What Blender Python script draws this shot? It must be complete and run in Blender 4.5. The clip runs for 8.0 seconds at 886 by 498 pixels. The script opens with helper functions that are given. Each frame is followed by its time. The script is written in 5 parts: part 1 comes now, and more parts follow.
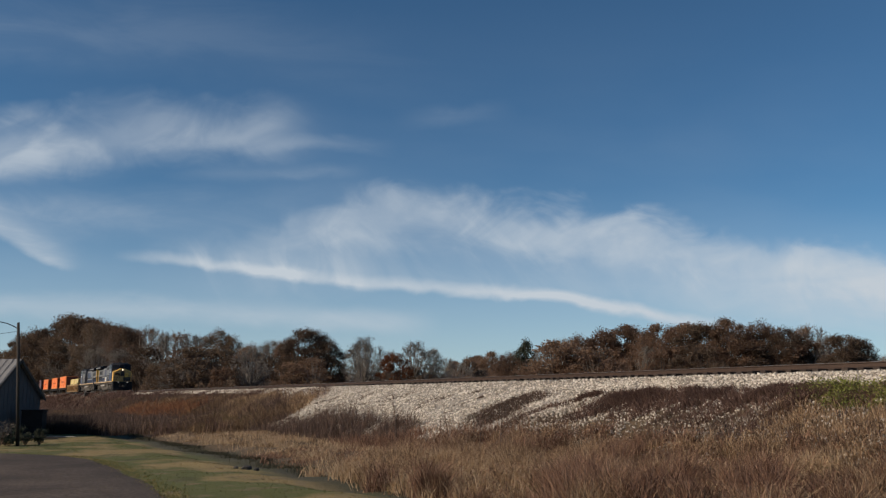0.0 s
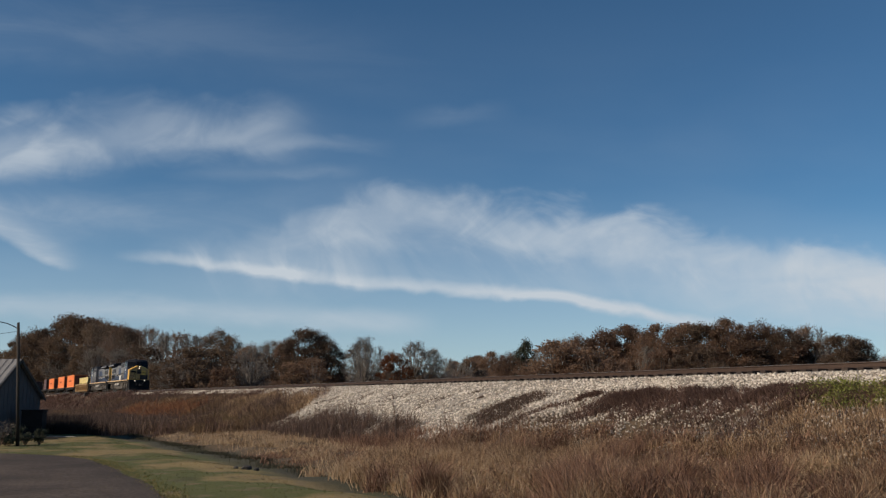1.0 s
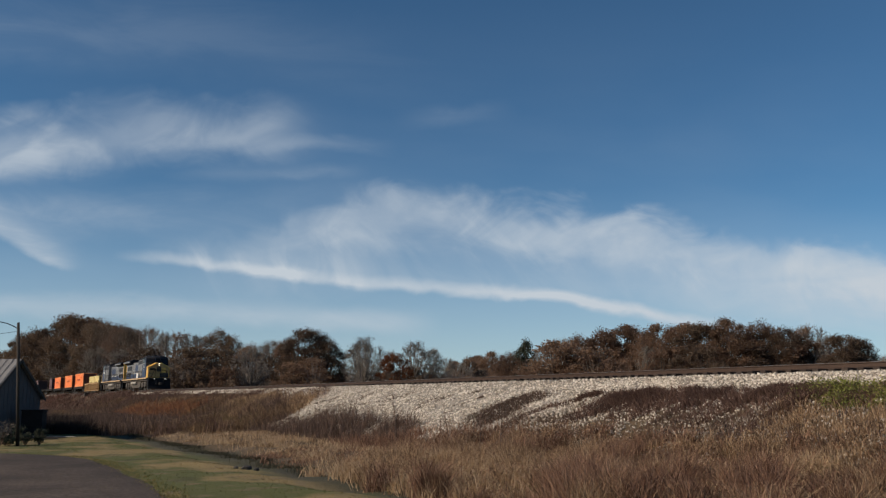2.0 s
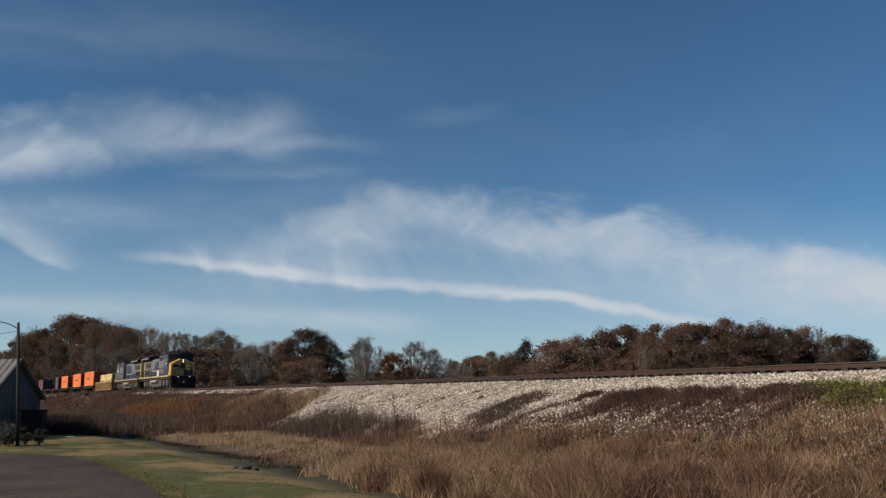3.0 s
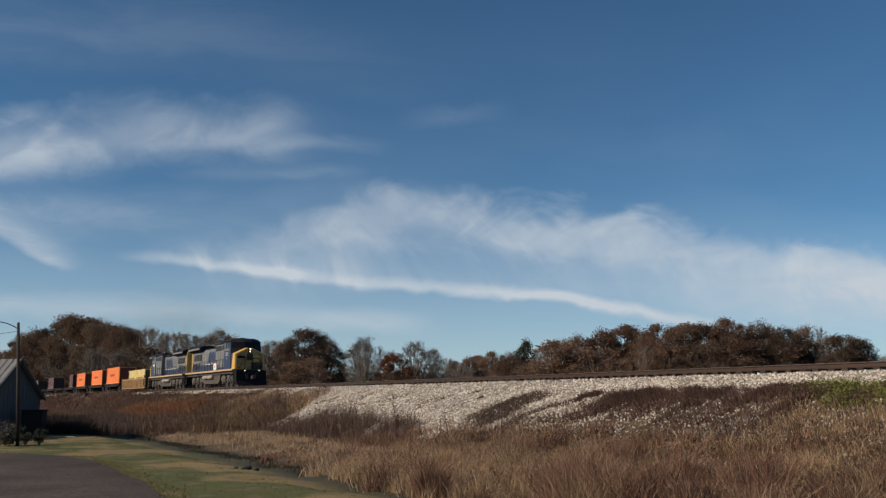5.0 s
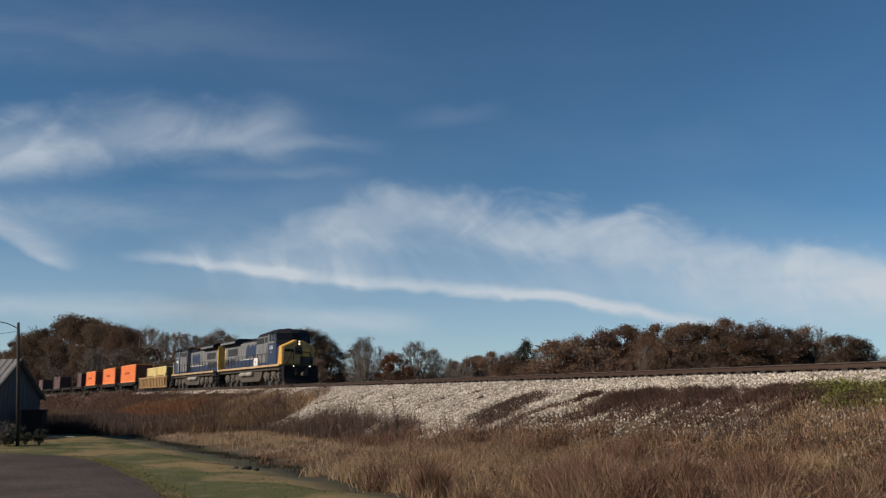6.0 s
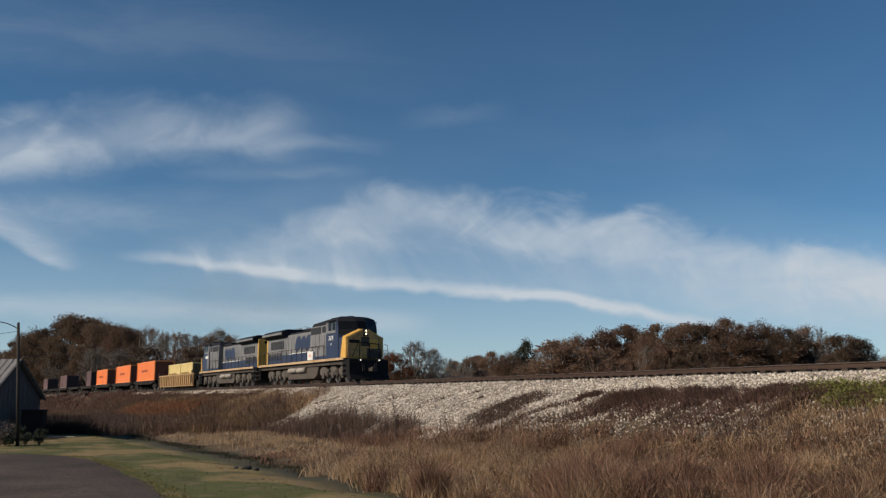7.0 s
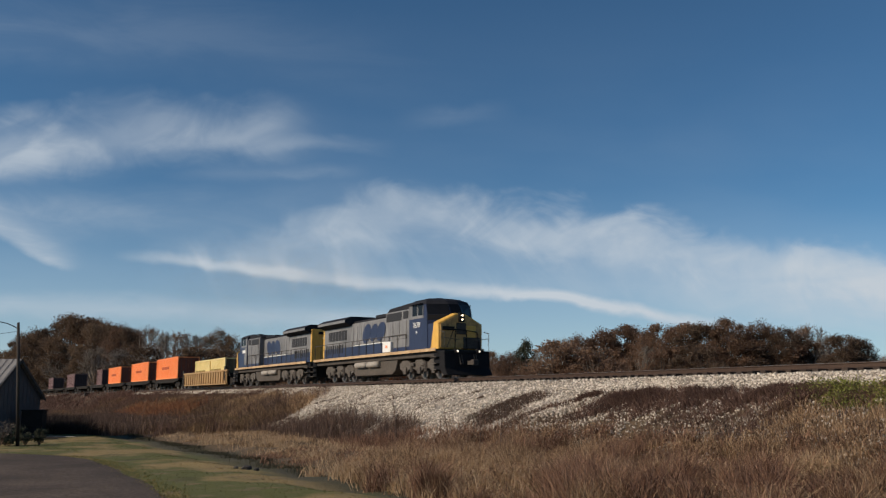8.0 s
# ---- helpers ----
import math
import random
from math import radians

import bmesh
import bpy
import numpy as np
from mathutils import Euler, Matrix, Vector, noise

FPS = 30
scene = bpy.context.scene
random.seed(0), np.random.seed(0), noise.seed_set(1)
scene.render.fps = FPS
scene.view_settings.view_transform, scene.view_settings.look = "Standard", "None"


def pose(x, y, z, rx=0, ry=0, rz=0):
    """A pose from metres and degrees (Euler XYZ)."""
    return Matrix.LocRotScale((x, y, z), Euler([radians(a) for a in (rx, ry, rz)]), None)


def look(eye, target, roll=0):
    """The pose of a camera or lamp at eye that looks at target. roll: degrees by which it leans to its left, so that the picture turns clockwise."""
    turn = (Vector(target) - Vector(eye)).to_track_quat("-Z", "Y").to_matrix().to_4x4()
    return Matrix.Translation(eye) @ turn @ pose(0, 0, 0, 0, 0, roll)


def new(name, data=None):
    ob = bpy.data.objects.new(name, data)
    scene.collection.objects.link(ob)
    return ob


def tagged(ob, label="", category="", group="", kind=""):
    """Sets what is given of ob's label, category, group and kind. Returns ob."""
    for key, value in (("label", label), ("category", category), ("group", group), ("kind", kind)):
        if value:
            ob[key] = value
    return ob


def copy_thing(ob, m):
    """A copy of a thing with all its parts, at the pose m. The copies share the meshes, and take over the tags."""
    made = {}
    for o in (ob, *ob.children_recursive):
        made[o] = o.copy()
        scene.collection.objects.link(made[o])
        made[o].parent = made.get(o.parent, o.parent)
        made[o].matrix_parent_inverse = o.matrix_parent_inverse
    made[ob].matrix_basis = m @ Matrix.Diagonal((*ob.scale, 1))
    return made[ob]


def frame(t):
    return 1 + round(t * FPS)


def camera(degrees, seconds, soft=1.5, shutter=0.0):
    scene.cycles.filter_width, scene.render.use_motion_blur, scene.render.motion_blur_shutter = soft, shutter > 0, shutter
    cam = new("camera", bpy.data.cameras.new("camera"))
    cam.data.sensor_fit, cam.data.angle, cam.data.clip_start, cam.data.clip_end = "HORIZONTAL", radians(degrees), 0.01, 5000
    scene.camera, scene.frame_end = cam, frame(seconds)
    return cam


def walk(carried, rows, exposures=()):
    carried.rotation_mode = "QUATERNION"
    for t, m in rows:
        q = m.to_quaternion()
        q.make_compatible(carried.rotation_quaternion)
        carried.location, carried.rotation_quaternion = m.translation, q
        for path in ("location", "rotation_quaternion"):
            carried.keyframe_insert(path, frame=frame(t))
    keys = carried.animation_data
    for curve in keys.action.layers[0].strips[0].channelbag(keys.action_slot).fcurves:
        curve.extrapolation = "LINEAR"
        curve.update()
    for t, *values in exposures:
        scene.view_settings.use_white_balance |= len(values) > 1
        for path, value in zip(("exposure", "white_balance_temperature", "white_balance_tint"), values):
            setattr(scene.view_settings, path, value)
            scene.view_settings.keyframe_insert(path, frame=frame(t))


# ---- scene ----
# The world: camera near the origin looking along +y. The track is straight; RAIL is its frame:
# local x runs the way the train goes, local -y is the side of the viewer, z = 0 is the rail top.
cam = camera(52.08, 8.0, soft=1.25, shutter=0.25)
EYE = (0.0, 0.0, 2.2)
STAND = pose(*EYE, 90 + 9.354, 0, 0)
walk(cam, [(0.0, STAND), (8.0, STAND)])

RAIL_TOP = 3.30
HEADING = -61.34
RAIL = pose(1.766, 49.734, RAIL_TOP, 0, 0, HEADING)
GROUND = pose(1.766, 49.734, 0, 0, 0, HEADING)


def spot(s, w, z=0.0):
    """A place s metres along the track, w metres to the viewer's side of it."""
    return GROUND @ Vector((s, -w, z))


# ---- sky, sun ----
SUN_AZ, SUN_EL = radians(-109), radians(29)
to_sun = Vector((math.sin(SUN_AZ) * math.cos(SUN_EL), math.cos(SUN_AZ) * math.cos(SUN_EL), math.sin(SUN_EL)))
sun = new("sun", bpy.data.lights.new("sun", "SUN"))
sun.data.energy, sun.data.angle, sun.data.color = 4.6, radians(0.53), (1.0, 0.84, 0.66)
sun.matrix_world = look((0, 0, 60), Vector((0, 0, 60)) - to_sun)

CLOUD = 1.04


def build_sky():
    world = bpy.data.worlds.new("sky")
    scene.world = world
    world.use_nodes = True
    nt = world.node_tree
    nt.nodes.clear()
    add, link = nt.nodes.new, nt.links.new

    def math_node(op, a, b=None, c=None, clamp=False):
        n = add("ShaderNodeMath")
        n.operation, n.use_clamp = op, clamp
        for i, v in enumerate((a, b, c)):
            if v is None:
                continue
            if isinstance(v, (int, float)):
                n.inputs[i].default_value = v
            else:
                link(v, n.inputs[i])
        return n.outputs[0]

    def ramp(v, a, b, lo=0.0, hi=1.0):
        n = add("ShaderNodeMapRange")
        n.interpolation_type = "SMOOTHSTEP"
        link(v, n.inputs[0])
        for i, x in enumerate((a, b, lo, hi)):
            n.inputs[i + 1].default_value = x
        return n.outputs[0]

    sky = add("ShaderNodeTexSky")
    sky.sky_type, sky.sun_disc = "NISHITA", False
    sky.sun_elevation, sky.sun_rotation = SUN_EL, SUN_AZ
    sky.air_density, sky.dust_density, sky.ozone_density = 1.0, 0.1, 3.0
    sky.altitude = 2000
    coord = add("ShaderNodeTexCoord")
    split = add("ShaderNodeSeparateXYZ")
    link(coord.outputs["Generated"], split.inputs[0])
    depth = math_node("MAXIMUM", math_node("ABSOLUTE", split.outputs[1]), 0.12)
    u = math_node("DIVIDE", split.outputs[0], depth)
    v = math_node("DIVIDE", split.outputs[2], depth)

    def fbm(su, sv, turn, detail, seed, rough=0.55, dist=0.0):
        c, s = math.cos(turn), math.sin(turn)
        a = math_node("ADD", math_node("MULTIPLY", u, c * su), math_node("MULTIPLY", v, s * su))
        b = math_node("ADD", math_node("MULTIPLY", u, -s * sv), math_node("MULTIPLY", v, c * sv))
        xyz = add("ShaderNodeCombineXYZ")
        link(a, xyz.inputs[0])
        link(b, xyz.inputs[1])
        xyz.inputs[2].default_value = seed
        n = add("ShaderNodeTexNoise")
        n.inputs["Scale"].default_value, n.inputs["Detail"].default_value = 1.0, detail
        n.inputs["Roughness"].default_value, n.inputs["Distortion"].default_value = rough, dist
        link(xyz.outputs[0], n.inputs["Vector"])
        return n.outputs[0]

    long_wisp = fbm(5, 19, -0.10, 6, 3.1, 0.58, 0.6)
    puff = fbm(8, 15, 0.40, 5, 7.7, 0.50, 0.9)
    veil = fbm(2.2, 7, -0.05, 4, 1.3, 0.5, 0.2)
    warp = math_node("MULTIPLY", math_node("SUBTRACT", fbm(6, 9, 0.2, 4, 5.5), 0.5), 1.0)

    fibre = fbm(15, 7, 0.6, 5, 9.4, 0.55, 1.2)
    ragged = math_node("SUBTRACT", fbm(13, 22, -0.15, 5, 2.2, 0.52, 0.6), 0.5)
    across = math_node("MULTIPLY_ADD", u, 0.8333, 0.5)

    def along(points):
        """A value that changes across the sky: points of (u, value)."""
        n = add("ShaderNodeValToRGB")
        n.color_ramp.interpolation = "CARDINAL"
        link(across, n.inputs[0])
        el = n.color_ramp.elements
        while len(el) < len(points):
            el.new(0.5)
        for e, (x, val) in zip(el, points):
            e.position, e.color = 0.5 + 0.8333 * x, (val, val, val, 1)
        return n.outputs[0]

    def cirrus(line, gains, up, down, grain, rough=0.6, wobble=0.02, ragged_by=0.02):
        """A sheet of cirrus along a bending line, soft above by up and below by down."""
        d = math_node("SUBTRACT", v, along(line))
        d = math_node("MULTIPLY_ADD", warp, wobble, d)
        d = math_node("MULTIPLY_ADD", ragged, ragged_by, d)
        m = math_node("MULTIPLY", ramp(d, up, 0.0), ramp(d, -down, 0.0))
        m = math_node("MULTIPLY", m, along(gains))
        return math_node("MULTIPLY", m, ramp(grain, 0.5 - 0.20 * rough, 0.67, 1.0 - 0.8 * rough, 1.0))

    trail = ((-.40, .158), (-.343, .1545), (-.28, .1494), (-.2165, .1411), (-.166, .1348), (-.1156, .1303), (-.0527, .1253), (.01, .1196), (.06, .1152), (.11, .1139), (.1477, .107), (.185, .0989), (.2346, .0895), (.2966, .0807), (.36, .074))
    crest = ((-.30, .175), (-.22, .178), (-.142, .192), (-.092, .208), (-.041, .216), (.01, .213), (.055, .202), (.08, .194), (.1276, .189), (.175, .187), (.2448, .180), (.282, .168), (.351, .161), (.40, .158), (.493, .140), (.58, .12))
    low_crest = tuple((x, val - 0.026) for x, val in crest)
    bands = [
        # the long bright streak falling towards the wood
        cirrus(trail, ((-.37, 0), (-.31, .55), (-.20, .68), (-.13, .42), (-.05, .62), (.07, .72), (.12, .85), (.20, .74), (.27, .55), (.32, .15), (.36, 0)), .012, .009, long_wisp, 0.55, 0.018, 0.016),
        cirrus(trail, ((-.34, 0), (-.28, .30), (-.16, .42), (-.12, .40), (-.05, .20), (.08, .24), (.15, .12), (.25, 0)), .034, .010, fibre, 0.95, 0.022),
        # broad mass above it, brightest along its crest
        cirrus(crest, ((-.32, 0), (-.20, .20), (-.10, .40), (-.04, .52), (.03, .44), (.08, .52), (.13, .60), (.20, .60), (.26, .56), (.32, .48), (.40, .55), (.50, .62), (.58, .5)), .030, .050, puff, 0.75, 0.050, 0.075),
        cirrus(low_crest, ((-.34, 0), (-.22, .22), (-.15, .38), (-.10, .38), (-.04, .30), (.04, .34), (.09, .26), (.16, .26), (.25, .24), (.35, .24), (.45, .34), (.58, .34)), .045, .070, fibre, 0.62, 0.045, 0.05),
        cirrus(((0, .150), (.2, .130), (.4, .112), (.58, .10)), ((.05, 0), (.15, .06), (.30, .15), (.45, .27), (.58, .30)), .05, .05, long_wisp, 0.5, 0.03),
        # cloud high on the sunward side
        cirrus(((-.6, .268), (-.50, .276), (-.40, .286), (-.32, .299), (-.25, .297), (-.19, .302), (-.12, .290)), ((-.6, .60), (-.44, .58), (-.38, .50), (-.32, .62), (-.26, .44), (-.20, .40), (-.155, .10), (-.11, 0)), .058, .044, puff, 0.62, 0.045, 0.05),
        cirrus(((-.6, .262), (-.50, .262), (-.40, .264), (-.3, .274)), ((-.6, .22), (-.45, .26), (-.36, .12), (-.30, 0)), .05, .035, long_wisp, 0.6, 0.03),
        # steep wisp low on the sunward side
        cirrus(((-.58, .215), (-.53, .195), (-.4965, .1814), (-.4636, .1654), (-.4247, .1494), (-.37, .150), (-.32, .153)), ((-.58, .55), (-.49, .60), (-.44, .52), (-.41, .10), (-.38, 0)), .046, .010, long_wisp, 0.6, 0.014),
        # thin sheets
        cirrus(((-.6, .104), (-.49, .101), (-.30, .096), (-.177, .090), (-.02, .082)), ((-.6, .40), (-.30, .32), (-.12, .38), (-.05, .26), (0, 0)), .022, .020, long_wisp, 0.6, 0.014),
        cirrus(((-.6, .205), (-.3, .203), (-.1, .205)), ((-.6, .30), (-.35, .24), (-.20, .16), (-.08, .10), (0, 0)), .045, .034, long_wisp, 0.8, 0.03),
        cirrus(((-.6, .43), (-.25, .41), (.1, .36)), ((-.6, .12), (-.30, .09), (-.05, .03), (.08, 0)), .08, .07, long_wisp, 0.7, 0.05),
        cirrus(((-.3, .268), (-.17, .288), (-.07, .280)), ((-.26, 0), (-.18, .16), (-.11, .14), (-.05, 0)), .014, .012, long_wisp, 0.6, 0.02),
        cirrus(((-.3, .250), (-.1, .252)), ((-.32, 0), (-.26, .16), (-.13, .12), (-.08, 0)), .014, .012, long_wisp, 0.7, 0.02),
        cirrus(((-.05, .312), (.06, .322)), ((-.06, 0), (0, .09), (.05, .05), (.09, 0)), .02, .016, long_wisp, 0.6, 0.02),
    ]
    total = bands[0]
    for b in bands[1:]:
        total = math_node("ADD", total, b)
    thin = math_node("MULTIPLY", ramp(veil, 0.35, 0.75), 0.09)
    total = math_node("ADD", total, math_node("MULTIPLY", thin, ramp(v, 0.50, 0.12)))
    total = math_node("ADD", total, ramp(v, 0.24, 0.0, 0.0, 0.44))
    total = math_node("MULTIPLY", total, CLOUD, clamp=True)
    mix = add("ShaderNodeMix")
    mix.data_type = "RGBA"
    link(total, mix.inputs["Factor"])
    tone = add("ShaderNodeHueSaturation")
    tone.inputs["Saturation"].default_value = 1.03
    link(sky.outputs[0], tone.inputs["Color"])
    deep = add("ShaderNodeMix")
    deep.data_type, deep.blend_type = "RGBA", "MULTIPLY"
    deep.inputs["Factor"].default_value = 1.0
    link(tone.outputs[0], deep.inputs["A"])
    deep.inputs["B"].default_value = (0.71, 1.0, 1.06, 1)
    link(deep.outputs["Result"], mix.inputs["A"])
    mix.inputs["B"].default_value = (7.2, 8.0, 8.8, 1)
    back = add("ShaderNodeBackground")
    back.inputs["Strength"].default_value = 0.074
    link(mix.outputs["Result"], back.inputs["Color"])
    out = add("ShaderNodeOutputWorld")
    link(back.outputs[0], out.inputs["Surface"])


build_sky()


# ---- materials ----
def mat(name, cols, scale=4.0, rough=0.8, metal=0.0, bump=0.0, fine=8.0, vary=0.0, island=0.0, stretch=(1, 1, 1), spec=0.35, through_light=0.0, emit=None):
    """A noisy surface: cols run from dark to light over two sizes of noise."""
    m = bpy.data.materials.new(name)
    m.use_nodes = True
    nt = m.node_tree
    add, link = nt.nodes.new, nt.links.new
    shader = nt.nodes["Principled BSDF"]
    shader.inputs["Roughness"].default_value, shader.inputs["Metallic"].default_value = rough, metal
    shader.inputs["Specular IOR Level"].default_value = spec
    coord, mapping = add("ShaderNodeTexCoord"), add("ShaderNodeMapping")
    mapping.inputs["Scale"].default_value = stretch
    link(coord.outputs["Object"], mapping.inputs[0])
    big, small = add("ShaderNodeTexNoise"), add("ShaderNodeTexNoise")
    for n, s, d in ((big, scale, 4), (small, scale * fine, 3)):
        n.inputs["Scale"].default_value, n.inputs["Detail"].default_value = s, d
        link(mapping.outputs[0], n.inputs["Vector"])
    blend = add("ShaderNodeMath")
    blend.operation = "MULTIPLY_ADD"
    link(small.outputs[0], blend.inputs[0])
    blend.inputs[1].default_value = 0.5
    half = add("ShaderNodeMath")
    half.operation = "MULTIPLY"
    link(big.outputs[0], half.inputs[0])
    half.inputs[1].default_value = 0.5
    link(half.outputs[0], blend.inputs[2])
    level = blend.outputs[0]
    for source, amount in (("object", vary), ("island", island)):
        if amount:
            info = add("ShaderNodeObjectInfo" if source == "object" else "ShaderNodeNewGeometry")
            shift = add("ShaderNodeMath")
            shift.operation = "MULTIPLY_ADD"
            link(info.outputs["Random" if source == "object" else "Random Per Island"], shift.inputs[0])
            shift.inputs[1].default_value = amount
            off = add("ShaderNodeMath")
            off.operation = "SUBTRACT"
            link(level, off.inputs[0])
            off.inputs[1].default_value = amount / 2
            link(off.outputs[0], shift.inputs[2])
            level = shift.outputs[0]
    cr = add("ShaderNodeValToRGB")
    link(level, cr.inputs[0])
    el = cr.color_ramp.elements
    while len(el) < len(cols):
        el.new(0.5)
    for i, c in enumerate(cols):
        el[i].position = 0.30 + 0.40 * i / max(1, len(cols) - 1)
        el[i].color = (*c, 1)
    link(cr.outputs[0], shader.inputs["Base Color"])
    if bump:
        b = add("ShaderNodeBump")
        b.inputs["Strength"].default_value, b.inputs["Distance"].default_value = bump, 0.05
        link(small.outputs[0], b.inputs["Height"])
        link(b.outputs[0], shader.inputs["Normal"])
    if emit:
        shader.inputs["Emission Color"].default_value = (*emit[:3], 1)
        shader.inputs["Emission Strength"].default_value = emit[3]
    if through_light:
        tr, ms = add("ShaderNodeBsdfTranslucent"), add("ShaderNodeMixShader")
        link(cr.outputs[0], tr.inputs[0])
        ms.inputs[0].default_value = through_light
        link(shader.outputs[0], ms.inputs[1])
        link(tr.outputs[0], ms.inputs[2])
        link(ms.outputs[0], nt.nodes["Material Output"].inputs[0])
    return m


M = {}
M["ballast"] = mat("limestone", [(.19, .165, .135), (.42, .37, .31), (.62, .565, .49)], 0.8, 0.95, bump=0.6, fine=14, island=0.5)
M["ballast_bed"] = mat("limestone_bed", [(.12, .105, .09), (.26, .235, .205), (.36, .335, .295)], 3, 0.95, bump=0.8, fine=6)
M["rail"] = mat("rusty_rail", [(.040, .024, .017), (.075, .046, .033)], 5, 0.6, 0.4)
M["tread"] = mat("polished_tread", [(.40, .38, .36), (.5, .48, .46)], 5, 0.3, 0.9)
M["sleeper"] = mat("old_timber", [(.022, .016, .013), (.055, .040, .032)], 6, 0.9, bump=0.4, stretch=(4, 0.6, 4), vary=0.3)
M["bark"] = mat("bark", [(.06, .045, .035), (.13, .10, .08)], 2, 0.9, bump=0.5, vary=0.25)
M["pale_bark"] = mat("pale_bark", [(.16, .14, .12), (.30, .27, .24)], 2, 0.9, vary=0.2)
M["oak"] = mat("brown_oak_leaves", [(.115, .070, .050), (.185, .115, .078), (.265, .170, .112)], 0.25, 0.85, vary=0.42, island=0.14, through_light=0.52)
M["olive"] = mat("olive_brown_leaves", [(.074, .050, .036), (.118, .080, .056), (.178, .124, .084)], 0.25, 0.85, vary=0.4, island=0.14, through_light=0.52)
M["rust"] = mat("rust_leaves", [(.09, .030, .012), (.17, .065, .025), (.23, .10, .04)], 0.3, 0.85, vary=0.2, island=0.3, through_light=0.25)
M["twig"] = mat("grey_twigs", [(.13, .11, .095), (.22, .19, .165)], 0.3, 0.9, vary=0.3, island=0.3)
M["evergreen"] = mat("dark_evergreen", [(.022, .028, .018), (.038, .045, .028), (.06, .065, .04)], 0.3, 0.85, island=0.3)


def ground_material():
    m = bpy.data.materials.new("meadow")
    m.use_nodes = True
    nt = m.node_tree
    add, link = nt.nodes.new, nt.links.new
    shader = nt.nodes["Principled BSDF"]
    shader.inputs["Roughness"].default_value = 0.95
    coord, split = add("ShaderNodeTexCoord"), add("ShaderNodeSeparateXYZ")
    link(coord.outputs["Object"], split.inputs[0])

    def tex(scale, detail=5):
        n = add("ShaderNodeTexNoise")
        n.inputs["Scale"].default_value, n.inputs["Detail"].default_value = scale, detail
        link(coord.outputs["Object"], n.inputs["Vector"])
        return n.outputs[0]

    def mixed(fac, a, b):
        n = add("ShaderNodeMix")
        n.data_type = "RGBA"
        link(fac, n.inputs["Factor"])
        for key, c in (("A", a), ("B", b)):
            if isinstance(c, tuple):
                n.inputs[key].default_value = (*c, 1)
            else:
                link(c, n.inputs[key])
        return n.outputs["Result"]

    def ramp(v, a, b):
        n = add("ShaderNodeMapRange")
        n.interpolation_type = "SMOOTHSTEP"
        link(v, n.inputs[0])
        n.inputs[1].default_value, n.inputs[2].default_value = a, b
        return n.outputs[0]

    fine = tex(9, 6)
    patch = tex(0.22, 5)
    green = mixed(fine, (.044, .052, .007), (.108, .112, .020))
    straw = mixed(fine, (.155, .108, .040), (.30, .22, .088))
    lawn = mixed(ramp(patch, 0.565, 0.465), straw, green)
    lawn = mixed(ramp(tex(1.1, 5), 0.52, 0.72), lawn, (.17, .122, .060))
    lawn = mixed(ramp(tex(0.55, 4), 0.56, 0.74), lawn, (.040, .047, .009))
    wob = add("ShaderNodeMath")
    wob.operation = "MULTIPLY_ADD"
    link(patch, wob.inputs[0])
    wob.inputs[1].default_value = 2.0
    link(split.outputs[1], wob.inputs[2])
    bank = mixed(fine, (.045, .030, .018), (.13, .088, .048))
    damp = mixed(fine, (.022, .022, .012), (.060, .055, .028))
    c = mixed(ramp(wob.outputs[0], -15.6, -14.4), lawn, damp)
    c = mixed(ramp(wob.outputs[0], -13.6, -13.0), c, bank)
    link(c, shader.inputs["Base Color"])
    b = add("ShaderNodeBump")
    b.inputs["Strength"].default_value, b.inputs["Distance"].default_value = 0.7, 0.06
    link(tex(14, 4), b.inputs["Height"])
    link(b.outputs[0], shader.inputs["Normal"])
    return m


M["meadow"] = ground_material()


# ---- building helpers ----
def mesh_ob(name, bm, material, smooth=False):
    me = bpy.data.meshes.new(name)
    bm.to_mesh(me)
    bm.free()
    me.materials.append(material)
    if smooth:
        me.shade_smooth()
    return new(name, me)


def part(name, bm, material, parent, label="", smooth=False):
    ob = mesh_ob(name, bm, material, smooth)
    ob.parent = parent
    return tagged(ob, label)


def raw_ob(name, verts, faces, material):
    """A mesh from vertex rows and equal-sided faces."""
    me = bpy.data.meshes.new(name)
    verts, faces = np.asarray(verts, np.float32), np.asarray(faces, np.int32)
    n = faces.shape[1]
    me.vertices.add(len(verts))
    me.vertices.foreach_set("co", verts.ravel())
    me.loops.add(faces.size)
    me.loops.foreach_set("vertex_index", faces.ravel())
    me.polygons.add(len(faces))
    me.polygons.foreach_set("loop_start", np.arange(0, faces.size, n, dtype=np.int32))
    me.update(calc_edges=True)
    me.materials.append(material)
    return new(name, me)


def box(bm, x0, x1, y0, y1, z0, z1, bevel=0.0):
    vs = bmesh.ops.create_cube(bm, size=1.0, matrix=Matrix.Translation(((x0 + x1) / 2, (y0 + y1) / 2, (z0 + z1) / 2)) @ Matrix.Diagonal((x1 - x0, y1 - y0, z1 - z0, 1)))["verts"]
    if bevel:
        es = {e for v in vs for e in v.link_edges}
        bmesh.ops.bevel(bm, geom=list(es), offset=bevel, segments=2, affect="EDGES", profile=0.5)
    return bm


def rod(bm, p, q, r, n=8, r2=None):
    p, q = Vector(p), Vector(q)
    d = q - p
    turn = d.to_track_quat("Z", "Y").to_matrix().to_4x4()
    bmesh.ops.create_cone(bm, cap_ends=True, segments=n, radius1=r, radius2=r if r2 is None else r2, depth=d.length, matrix=Matrix.Translation((p + q) / 2) @ turn)
    return bm


